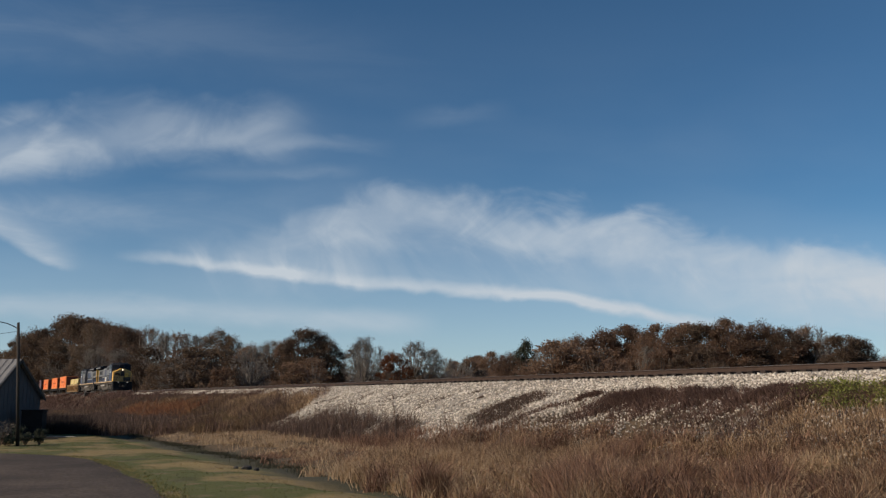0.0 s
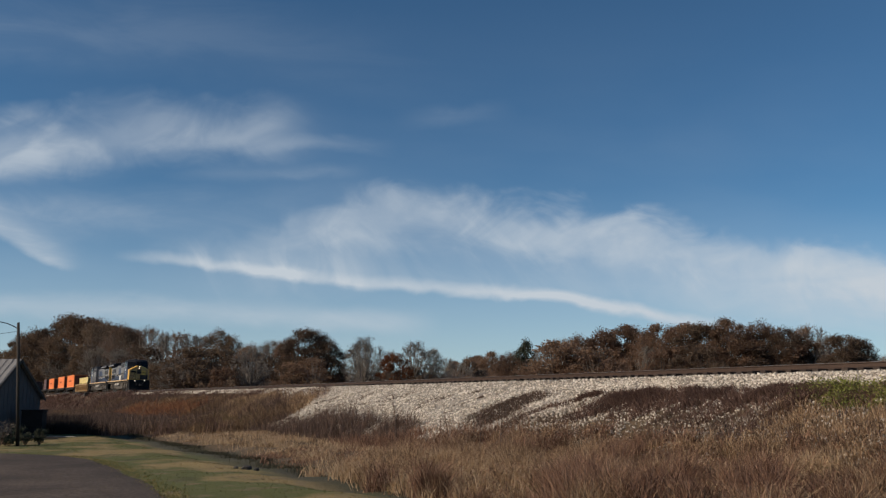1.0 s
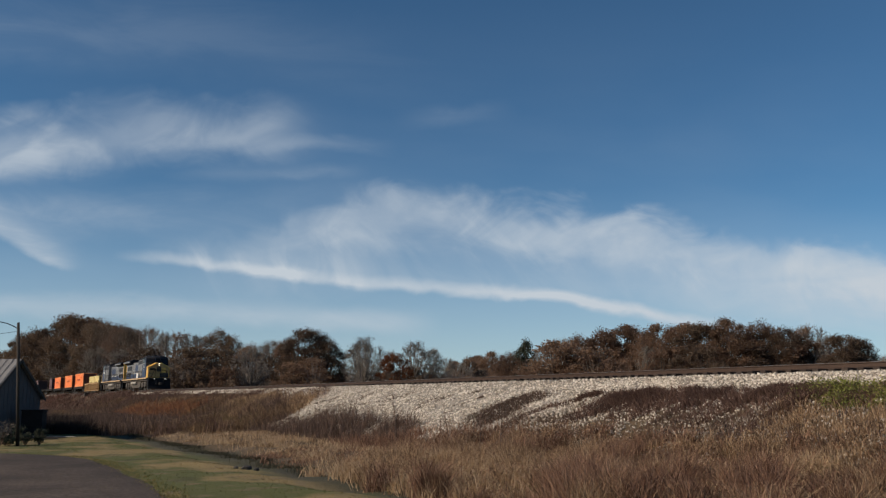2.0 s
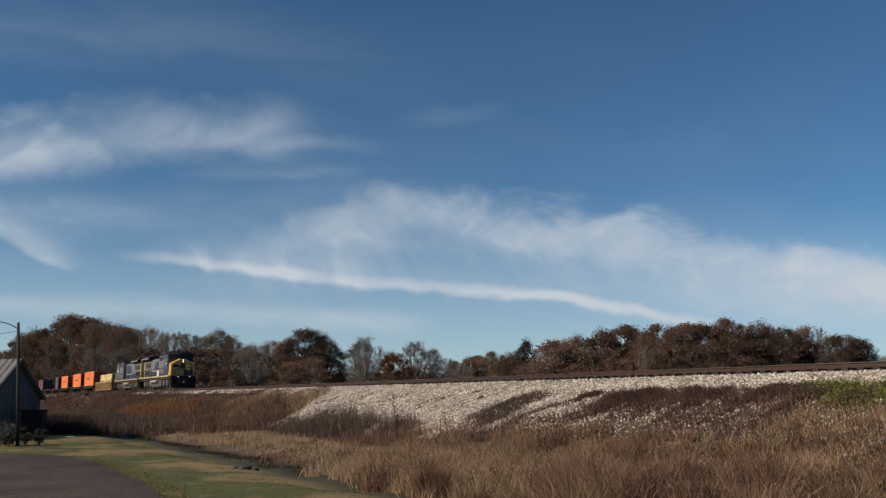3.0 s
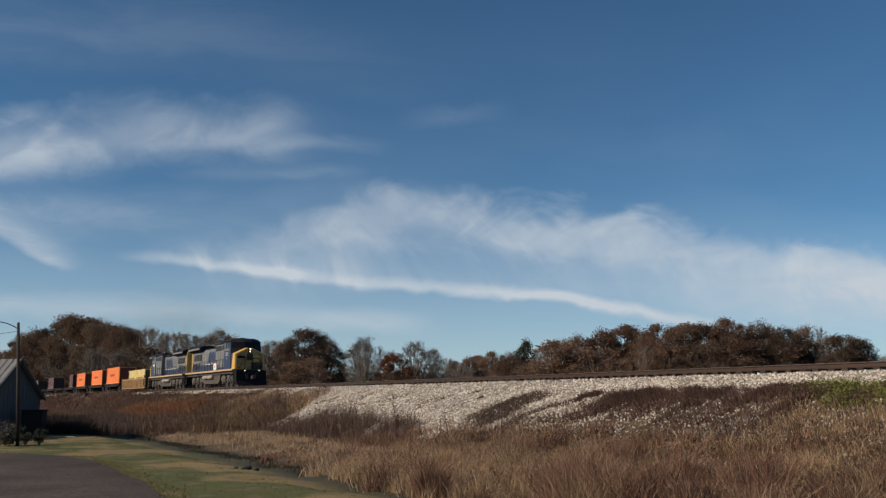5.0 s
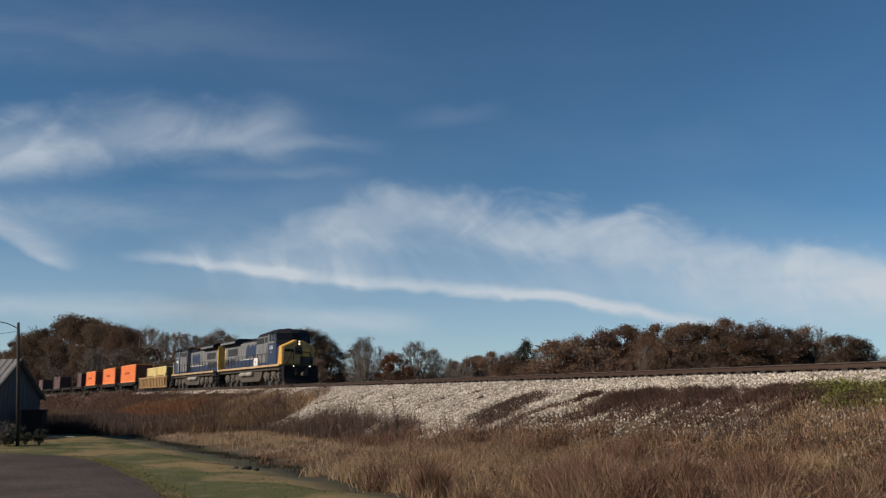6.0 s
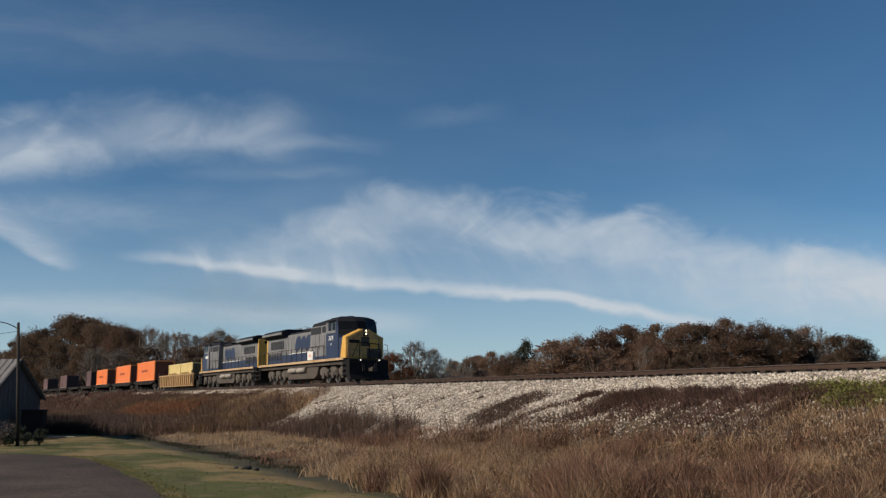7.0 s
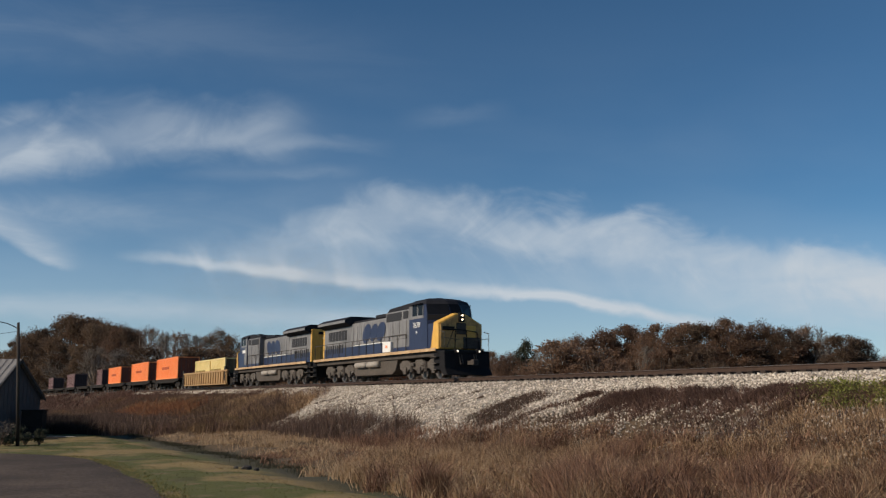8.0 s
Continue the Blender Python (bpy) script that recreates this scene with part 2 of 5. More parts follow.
def prism(bm, outline, y0, y1, bevel=0.0):
    """An outline in x and z, pulled from y0 to y1."""
    a = [bm.verts.new((x, y0, z)) for x, z in outline]
    b = [bm.verts.new((x, y1, z)) for x, z in outline]
    n = len(outline)
    fs = [bm.faces.new(a), bm.faces.new(b[::-1])]
    for i in range(n):
        fs.append(bm.faces.new((a[i], b[i], b[(i + 1) % n], a[(i + 1) % n])))
    bmesh.ops.recalc_face_normals(bm, faces=fs)
    if bevel:
        es = {e for f in fs for e in f.edges}
        bmesh.ops.bevel(bm, geom=list(es), offset=bevel, segments=2, affect="EDGES", profile=0.5)
    return bm


def B(fn=None, *args, **kw):
    bm = bmesh.new()
    if fn:
        fn(bm, *args, **kw)
    return bm


# ---- ground ----
PROFILE_W = (-4000, -40, -10, -8, -1.7, 1.7, 3, 5, 8, 9.5, 13.4, 14.4, 16.0, 17.4, 4000)
PROFILE_Z = (1.2, 1.2, 0.9, 0.8, 2.93, 2.93, 2.45, 1.6, 0.25, 0.10, 0.02, -0.16, -0.16, 0.0, 0.0)


def level(s, w):
    """Height of the ground."""
    z = np.interp(w, PROFILE_W, PROFILE_Z)
    rough = np.clip((np.abs(w) - 2.0) / 2.0, 0, 1) * np.clip((19 - w) / 4, 0.15, 1)
    bumps = 0.10 * np.sin(0.9 * s + 1.3 * w) * np.sin(0.37 * s - 0.6 * w + 1) + 0.06 * np.sin(2.3 * s + 0.4 * w) * np.sin(1.7 * w + 0.8 * s)
    return z + rough * bumps


def grid_sheet(name, ss, ws, material, lift=0.0):
    S, W = np.meshgrid(ss, ws, indexing="ij")
    Z = level(S, W) + lift
    verts = np.stack([S, -W, Z], -1).reshape(-1, 3)
    a, b = len(ss), len(ws)
    i = (np.arange(a - 1)[:, None] * b + np.arange(b - 1)[None]).ravel()
    ob = raw_ob(name, verts, np.stack([i, i + 1, i + b + 1, i + b], -1), material)
    ob.data.shade_smooth()
    ob.matrix_world = GROUND
    return ob


ss = np.concatenate([np.linspace(-4000, -400, 13), np.linspace(-380, -100, 60), np.linspace(-98, 60, 260), np.linspace(80, 4000, 14)])
ws = np.concatenate([np.linspace(-4000, -60, 12), np.linspace(-45, -11, 12), np.linspace(-10, 20, 121), np.linspace(22, 60, 20), np.linspace(100, 4000, 10)])
tagged(grid_sheet("ground", ss, ws, M["meadow"]), "patchy green and straw lawn with a shallow ditch", "ground", kind="structure")


# ---- railway track ----
def stones(name, s, w, z, size, material, rng):
    """Many rough little rocks, eight faces each."""
    n = len(s)
    base = np.array([(1, 0, 0), (-1, 0, 0), (0, 1, 0), (0, -1, 0), (0, 0, 1), (0, 0, -1)], float)
    tri = np.array([(0, 2, 4), (2, 1, 4), (1, 3, 4), (3, 0, 4), (2, 0, 5), (1, 2, 5), (3, 1, 5), (0, 3, 5)])
    q = rng.normal(size=(n, 3, 3))
    q, _ = np.linalg.qr(q)
    v = base[None] * rng.uniform(0.55, 1.25, (n, 6, 1)) * size[:, None, None]
    v = np.einsum("nij,nkj->nki", q, v)
    v += np.stack([s, -w, z], -1)[:, None]
    faces = (tri[None] + 6 * np.arange(n)[:, None, None]).reshape(-1, 3)
    ob = raw_ob(name, v.reshape(-1, 3), faces, material)
    ob.matrix_world = GROUND
    return ob


def ballast_edge(s):
    """How far down the bank the bare white stone reaches, along the track."""
    return np.interp(s, (-300, -40, -24, -18, -12, -4, 4, 8, 11, 13, 15, 18, 26, 40), (1.95, 2.0, 2.3, 4.2, 5.8, 7.2, 7.4, 7.0, 6.4, 5.2, 4.2, 3.6, 3.3, 3.2))


def build_track():
    track = tagged(new("railway_track"), "single railway track on white limestone ballast", "railway track", kind="structure")
    track.matrix_world = RAIL
    profile = [(-0.075, -0.18), (0.075, -0.18), (0.075, -0.165), (0.012, -0.145), (0.010, -0.05), (0.037, -0.035), (0.035, -0.004), (-0.035, -0.004), (-0.037, -0.035), (-0.010, -0.05), (-0.012, -0.145), (-0.075, -0.165)]
    for side in (-0.755, 0.755):
        bm = bmesh.new()
        a = [bm.verts.new((-420, side + y, z)) for y, z in profile]
        b = [bm.verts.new((70, side + y, z)) for y, z in profile]
        for i in range(len(profile)):
            j = (i + 1) % len(profile)
            bm.faces.new((a[i], a[j], b[j], b[i]))
        bm.faces.new(a[::-1])
        bm.faces.new(b)
        rail = part("rail", bm, M["rail"], track, "rust-brown steel rail")
        part("running_surface", B(box, -420, 70, side - 0.033, side + 0.033, -0.004, 0.001), M["tread"], rail, "polished rail head")
    me = None
    rng = random.Random(5)
    for k in range(300):
        s = 38 - 0.53 * k
        if me is None:
            ob = part("sleeper", B(box, -0.115, 0.115, -1.3, 1.3, -0.36, -0.18, 0.012), M["sleeper"], track, "dark weathered timber sleeper")
            me = ob.data
        else:
            ob = new("sleeper", me)
            ob.parent = track
        ob.matrix_basis = pose(s, rng.uniform(-0.04, 0.04), rng.uniform(-0.012, 0.0), 0, 0, rng.uniform(-1, 1))
    bm = bmesh.new()
    for k in range(300, 860):
        s = 38 - 0.53 * k
        box(bm, s - 0.115, s + 0.115, -1.3, 1.3, -0.36, -0.18)
    tagged(part("far_sleepers", bm, M["sleeper"], track), kind="stuff")


def build_ballast():
    rng = np.random.default_rng(11)
    ss = np.concatenate([np.linspace(-420, -110, 80), np.linspace(-108, 50, 300)])
    edge = ballast_edge(ss)
    rows = np.linspace(0, 1, 22)
    S = np.repeat(ss[:, None], 22, 1)
    W = -2.9 + (edge[:, None] + 2.9) * rows[None] + 0.12 * np.sin(3.1 * S) * rows[None]
    Z = level(S, W) + 0.05
    Z[:, 0] -= 0.3
    Z[:, -1] -= 0.25
    i = (np.arange(len(ss) - 1)[:, None] * 22 + np.arange(21)[None]).ravel()
    bed = raw_ob("ballast_bed", np.stack([S, -W, Z], -1).reshape(-1, 3), np.stack([i, i + 1, i + 23, i + 22], -1), M["ballast_bed"])
    bed.data.shade_smooth()
    bed.matrix_world = GROUND
    tagged(bed, "bank of crushed white limestone ballast", "ballast", kind="structure")
    n = 76000
    s = 42 - 130 * rng.random(n) ** 1.25
    e = ballast_edge(s)
    w = 1.35 + (e + 0.5 - 1.35) * rng.random(n) ** 0.9
    z = level(s, w) + 0.04
    ob = stones("ballast_stones", s, w, z, rng.uniform(0.035, 0.085, n), M["ballast"], rng)
    tagged(ob, "loose white and grey limestone rocks", "stones", kind="stuff")
    n = 26000
    s = 40 - 60 * rng.random(n) ** 1.1
    w = rng.uniform(2.8, 7.6, n)
    z = level(s, w) + 0.02
    ob = stones("strayed_stones", s, w, z, rng.uniform(0.025, 0.058, n), M["ballast"], rng)
    tagged(ob, "limestone rocks strayed down the bank", "stones", kind="stuff")


build_track()
build_ballast()

# ---- trees behind the line ----
def limb(verts, faces, p, q, r0, r1, n=5):
    """A tapered limb of n sides, added to vertex and triangle lists."""
    p, q = np.array(p, float), np.array(q, float)
    d = q - p
    d /= np.linalg.norm(d) + 1e-9
    a = np.cross(d, (0.3, 0.9, 0.2))
    a /= np.linalg.norm(a) + 1e-9
    b = np.cross(d, a)
    base = len(verts)
    for c, r in ((p, r0), (q, r1)):
        for k in range(n):
            t = 2 * math.pi * k / n
            verts.append(tuple(c + r * (math.cos(t) * a + math.sin(t) * b)))
    for k in range(n):
        j = (k + 1) % n
        faces.append((base + k, base + j, base + n + j))
        faces.append((base + k, base + n + j, base + n + k))


def leaf_quads(centres, normals_spread, size, rng):
    """Small bent leaves, two triangles each, at the given places."""
    n = len(centres)
    q, _ = np.linalg.qr(rng.normal(size=(n, 3, 3)))
    s = (size * rng.uniform(0.6, 1.35, n))[:, None]
    a, b, c = q[:, :, 0] * s, q[:, :, 1] * s * 0.7, q[:, :, 2] * s * 0.25
    v = np.stack([centres - a, centres + b + c, centres + a, centres - b + c], 1).reshape(-1, 3)
    i = 4 * np.arange(n)
    f = np.concatenate([np.stack([i, i + 1, i + 2], -1), np.stack([i, i + 2, i + 3], -1)])
    return v, f


def tree_skeleton(rng, height, spread, low, lumps):
    """Trunk and limbs of a broad tree; returns the limb mesh lists and the places of its clumps."""
    verts, faces = [], []
    r = 0.022 * height
    lean = rng.normal(0, 0.015 * height, 2)
    fork = (lean[0], lean[1], low * height)
    limb(verts, faces, (0, 0, -0.3), (lean[0] * 0.3, lean[1] * 0.3, 0.12 * height), r * 1.35, r, 7)
    limb(verts, faces, (lean[0] * 0.3, lean[1] * 0.3, 0.12 * height), fork, r, r * 0.8, 7)
    clumps = []
    for k in range(lumps):
        t = 2.4 * k + rng.uniform(-0.5, 0.5)
        up = rng.uniform(0.0, 1.0)
        out = spread * height * math.sqrt(max(0.05, 1 - (1.5 * up - 0.5) ** 2)) * rng.uniform(0.45, 1.0)
        c = np.array((math.cos(t) * out, math.sin(t) * out, height * (low + 0.06 + (0.91 - low - 0.06) * up)))
        mid = np.array(fork) * 0.5 + c * 0.5 + rng.normal(0, 0.02 * height, 3)
        mid[2] = min(mid[2], c[2])
        limb(verts, faces, fork, mid, r * 0.5, r * 0.28)
        limb(verts, faces, mid, c, r * 0.28, r * 0.07)
        clumps.append(c)
    return verts, faces, np.array(clumps)


def leafy_tree(name, seed, leaf, height=16.0, spread=0.34, low=0.22, lumps=24, per=420, size=0.20, label="", bark="bark", fill=1.0):
    rng = np.random.default_rng(seed)
    verts, faces, clumps = tree_skeleton(rng, height, spread, low, lumps)
    tree = tagged(new(name), label, "tree", "trees behind the railway")
    trunk = raw_ob("trunk", verts, faces, M[bark])
    trunk.parent = tree
    pts = []
    for c in clumps:
        d = rng.normal(size=(per, 3))
        d /= np.linalg.norm(d, axis=1)[:, None]
        rad = height * rng.uniform(0.045, 0.10) * fill
        pts.append(c + d * rad * rng.uniform(0.25, 1.25, per)[:, None] * np.array((1.15, 1.15, 0.8)))
    tv, tf = [], []
    for c in clumps:
        for k in range(5):
            d = c - np.array((0, 0, 0.35 * height))
            d = d / np.linalg.norm(d) + rng.normal(0, 0.45, 3)
            limb(tv, tf, c, c + d / np.linalg.norm(d) * height * rng.uniform(0.04, 0.085), 0.0022 * height, 0.0007 * height, 3)
    twigs = raw_ob("twig_spray", tv, tf, M["twig"])
    twigs.parent = tree
    tagged(twigs, kind="stuff")
    v, f = leaf_quads(np.concatenate(pts), 0, size, rng)
    crown = raw_ob("crown", v, f, M[leaf])
    crown.parent = tree
    return tree


def bare_tree(name, seed, height=15.0, spread=0.30, label="", bark="twig"):
    rng = np.random.default_rng(seed)
    verts, faces, tips = tree_skeleton(rng, height, spread, 0.26, 64)
    tree = tagged(new(name), label, "tree", "trees behind the railway")
    root = np.array((0, 0, 0.3 * height))
    tv, tf = [], []
    for c in tips:
        away = c - root
        away /= np.linalg.norm(away)
        for k in range(5):
            d = away * 0.7 + rng.normal(0, 0.55, 3) + np.array((0, 0, 0.35))
            d /= np.linalg.norm(d)
            end = c + d * height * rng.uniform(0.06, 0.13)
            limb(verts, faces, c, end, 0.0035 * height, 0.0012 * height, 3)
            for j in range(7):
                b = c + (end - c) * rng.uniform(0.25, 1.0)
                e = d * 0.6 + rng.normal(0, 0.5, 3)
                e = b + e / np.linalg.norm(e) * height * rng.uniform(0.03, 0.07)
                limb(tv, tf, b, e, 0.0017 * height, 0.0006 * height, 3)
    trunk = raw_ob("trunk", verts, faces, M[bark])
    trunk.parent = tree
    crown = raw_ob("crown", tv, tf, M[bark])
    crown.parent = tree
    return tree


def plant(template, u, v, y, wide=1.0, tall=16.0, turn=0.0):
    """A copy whose top stands in the direction u, v (across and up, per metre of depth) at depth y."""
    h = 2.2 + v * y - 1.0
    k = h / tall
    m = pose(u * y, y, 1.0, 0, 0, turn) @ Matrix.Diagonal((k * wide, k * wide, k, 1))
    return copy_thing(template, m)


def build_trees():
    rng = random.Random(21)
    oak = [leafy_tree("oak_tree", 31 + i, "oak", label="tall oak with dense brown autumn leaves", spread=0.36 - 0.03 * i, lumps=64, per=340, size=0.120) for i in range(3)]
    olive = [leafy_tree("oak_tree", 41 + i, "olive", label="broad dark tree with olive-brown leaves", spread=0.38, lumps=66, per=340, size=0.120, low=0.14) for i in range(2)]
    thin = [leafy_tree("thin_tree", 51 + i, "oak", label="half-bare tree with thinning brown leaves", spread=0.32, lumps=46, per=80, size=0.13, bark="twig") for i in range(2)]
    bare = [bare_tree("bare_tree", 61 + i, label="leafless grey tree with fine twigs") for i in range(3)]
    cedar = leafy_tree("evergreen_tree", 71, "evergreen", label="dark evergreen tree above the wood", spread=0.26, low=0.12, lumps=46, per=230, size=0.145)
    rust = leafy_tree("rust_tree", 72, "rust", label="low rust-red tree in autumn leaf", spread=0.42, low=0.08, lumps=52, per=230, size=0.145)
    low_oak = [leafy_tree("young_oak", 81 + i, "oak", label="young brown-leaved tree at the wood's edge", lumps=60, per=75, size=0.23, low=0.10) for i in range(2)]
    low_olive = [leafy_tree("young_tree", 85, "olive", label="young olive-brown tree at the wood's edge", lumps=60, per=75, size=0.23, low=0.10)]
    kinds = {"p": low_oak, "q": low_olive, "o": oak, "v": olive, "t": thin, "b": bare, "c": [cedar], "r": [rust]}
    # kind, across, up, depth, width
    far_wood = (
        ("v", -.475, .050, 400, 1.0), ("v", -.458, .072, 400, .8), ("v", -.444, .073, 390, .8), ("v", -.425, .081, 350, 1.0), ("v", -.402, .092, 330, 1.1),
        ("o", -.388, .086, 330, .9), ("v", -.376, .082, 300, .9), ("v", -.362, .080, 285, .9), ("o", -.352, .078, 270, .8), ("v", -.342, .077, 255, .7), ("t", -.325, .077, 240, .9),
        ("b", -.312, .074, 225, .9), ("b", -.299, .073, 215, .9), ("t", -.287, .071, 210, .8), ("b", -.275, .068, 205, .9),
    )
    middle = (
        ("v", -.245, .074, 215, .85), ("o", -.214, .058, 200, 1.0), ("b", -.186, .063, 210, 1.0), ("b", -.198, .060, 220, .9), ("v", -.152, .076, 185, 1.0),
        ("v", -.128, .068, 185, .8), ("o", -.172, .064, 190, .7), ("b", -.084, .067, 172, 1.0), ("b", -.091, .061, 180, .9), ("r", -.053, .048, 150, .95), ("b", -.060, .052, 200, 1.0),
        ("b", -.028, .062, 168, 1.05), ("b", -.010, .053, 172, 1.0), ("b", .006, .044, 210, 1.0),
    )
    far_side = (
        ("o", .016, .040, 300, 1.1), ("o", .036, .046, 300, 1.1), ("o", .055, .050, 290, 1.1), ("o", .074, .049, 260, 1.0), ("c", .091, .062, 220, .75),
        ("b", .116, .062, 215, .9), ("b", .130, .066, 210, .9), ("o", .150, .068, 195, 1.0), ("o", .178, .074, 190, 1.0), ("o", .199, .079, 190, .9), ("v", .218, .073, 190, .9),
        ("o", .240, .080, 175, 1.0),
    )
    right_wood = (
        ("o", .262, .081, 172, .9), ("v", .286, .082, 168, 1.0), ("o", .314, .087, 165, 1.0), ("t", .330, .083, 168, .9), ("o", .348, .082, 165, .9), ("t", .362, .080, 170, .9),
        ("v", .378, .076, 162, .8), ("t", .398, .078, 165, .8), ("b", .405, .080, 168, .8), ("b", .420, .068, 160, .7), ("b", .225, .056, 170, .8), ("b", .170, .052, 182, .8), ("v", .440, .070, 150, .95), ("v", .456, .066, 150, .75), ("b", .474, .046, 150, .6),
    )
    for rows in (far_wood, middle, far_side, right_wood):
        for kind, u, v, y, wide in rows:
            plant(rng.choice(kinds[kind]), u, v, y, wide * rng.uniform(0.95, 1.15), 15.0, rng.uniform(0, 360))
    # lower trees of the same wood, in front of and among the tall ones
    for k in range(76):
        u = -0.50 + 0.975 * (k + rng.random()) / 76
        y = min(420, max(150, 36 / (0.8775 * u + 0.4796))) + rng.uniform(4, 40)
        if 0.0 < u < 0.09:
            y += 110
        v = rng.uniform(0.022, 0.036) if -0.11 < u < 0.012 else rng.uniform(0.026, 0.050) if -0.05 < u < 0.1 else rng.uniform(0.032, 0.062) if u < 0.12 else rng.uniform(0.042, 0.068)
        kind = rng.choice("qqqqpb" if u < -0.2 else "ppqqbt" if u < 0.1 else "pppqt")
        plant(rng.choice(kinds[kind]), u, v, y, rng.uniform(1.1, 1.6), 16.0, rng.uniform(0, 360))
    for t in (*oak, *olive, *thin, *bare, *low_oak, *low_olive, cedar, rust):
        # the patterns stand in the wood too
        t.matrix_basis = pose(rng.uniform(-20, 60), rng.uniform(225, 260), 1.0, 0, 0, 40) @ Matrix.Diagonal((0.55, 0.55, 0.5, 1))
    # unseen trees added out of view, to shade the yard and the bank's foot
    for kind, x, y, k in ((oak[1], -39.6, 60.7, 0.57), (olive[0], -37.0, 52.7, 0.56), (oak[0], -43.4, 70.7, 0.58), (olive[1], -33.6, 42.0, 0.53), (oak[2], -47.3, 76.0, 0.63), (olive[0], -54.5, 90.5, 0.70), (oak[1], -33.8, 47.5, 0.50), (oak[2], -31.0, 36.4, 0.50), (olive[0], -29.2, 31.2, 0.46), (oak[0], -62.0, 104.0, 0.74)):
        shade = copy_thing(kind, pose(x, y, 0.0, 0, 0, 15 + x) @ Matrix.Diagonal((k * 1.05, k * 1.05, k, 1)))
        tagged(shade, "unseen spreading oak added to shade the yard and bank")
    # undergrowth under the trees
    g = np.random.default_rng(8)
    n = 60000
    u = g.uniform(-0.52, 0.50, n)
    y = np.clip(36 / (0.8775 * u + 0.4796), 140, 420) + g.uniform(0, 30, n) + np.where((u > 0.0) & (u < 0.09), 100, 0)
    top = (3.2 + 2.2 * np.sin(37 * u) * np.sin(91 * u + 1) + 1.2 * np.sin(210 * u)) * (y / 190)
    z = 0.9 + top * g.random(n) ** 0.8
    v, f = leaf_quads(np.stack([u * y, y, z], -1), 0, 0.22, g)
    tagged(raw_ob("undergrowth", v, f, M["olive"]), "brown scrub along the edge of the wood", "undergrowth", kind="stuff")


build_trees()

# ---- grass, weeds, brush ----
M["straw"] = mat("straw_grass", [(.28, .185, .105), (.46, .325, .20), (.61, .46, .30)], 0.5, 0.8, island=0.5, through_light=0.4)
M["weed"] = mat("dry_weeds", [(.12, .074, .044), (.30, .19, .112), (.53, .38, .24)], 0.35, 0.85, island=0.6, through_light=0.45)
M["red_weed"] = mat("reddish_weeds", [(.085, .045, .031), (.22, .122, .080), (.42, .26, .175)], 0.35, 0.85, island=0.5, through_light=0.45)
M["brush"] = mat("dark_brush", [(.058, .039, .031), (.12, .080, .063), (.20, .14, .108)], 0.6, 0.9, island=0.5, through_light=0.25)
# brush with deep shade put into its colour
M["dark_brush"] = mat("shade_black_brush", [(.014, .010, .009), (.030, .021, .018), (.060, .042, .035)], 0.6, 0.9, island=0.4)
M["maroon_brush"] = mat("maroon_brush", [(.062, .034, .027), (.120, .070, .054), (.195, .122, .095)], 0.6, 0.9, island=0.5, through_light=0.2)
M["rust_brush"] = mat("rust_brush", [(.15, .060, .030), (.27, .115, .055), (.36, .18, .09)], 0.6, 0.9, island=0.5, through_light=0.3)
M["bank_weed"] = mat("bank_weeds", [(.070, .042, .024), (.165, .102, .056), (.27, .18, .10)], 0.4, 0.85, island=0.5, through_light=0.3)
M["lawn"] = mat("lawn_grass", [(.08, .085, .022), (.17, .15, .05), (.30, .23, .10)], 0.3, 0.8, island=0.35, through_light=0.3)
M["green"] = mat("green_leaves", [(.085, .10, .018), (.17, .185, .042), (.27, .27, .075)], 0.6, 0.7, island=0.4, through_light=0.3)


def blades(name, s, w, h, width, lean, material, label, category, seed, sink=0.03):
    """Bent blades or stalks, three triangles each, standing on the ground."""
    g = np.random.default_rng(seed)
    n = len(s)
    z = level(s, w) - sink
    t = g.uniform(0, 2 * np.pi, n)
    side = np.stack([np.cos(t), np.sin(t), np.zeros(n)], -1) * (width * g.uniform(0.6, 1.4, n))[:, None]
    a = g.uniform(0, 2 * np.pi, n)
    k = lean * g.uniform(0.1, 1.0, n) * h
    bend = np.stack([np.cos(a) * k, np.sin(a) * k, np.zeros(n)], -1)
    up = np.stack([np.zeros(n), np.zeros(n), h], -1)
    p = np.stack([s, -w, z], -1)
    v = np.stack([p - side, p + side, p + 0.55 * up + 0.35 * bend - 0.8 * side, p + 0.55 * up + 0.35 * bend + 0.8 * side, p + up + bend], 1).reshape(-1, 3)
    i = 5 * np.arange(n)
    f = np.concatenate([np.stack([i + x for x in tri], -1) for tri in ((0, 1, 3), (0, 3, 2), (2, 3, 4))])
    ob = raw_ob(name, v, f, material)
    ob.matrix_world = GROUND
    return tagged(ob, label, category, kind="stuff")


def clumped(g, n, s0, s1, w0, w1, per=40, spread=0.3, power=1.0, keep=None):
    """Places in clumps within a stretch of the bank."""
    m = max(1, n // per)
    cs, cw = s0 + (s1 - s0) * g.random(m) ** power, g.uniform(w0, w1, m)
    if keep is not None:
        ok = keep(cs, cw)
        cs, cw = cs[ok], cw[ok]
    k = g.integers(0, len(cs), n)
    return cs[k] + g.normal(0, spread, n), cw[k] + g.normal(0, spread, n), k


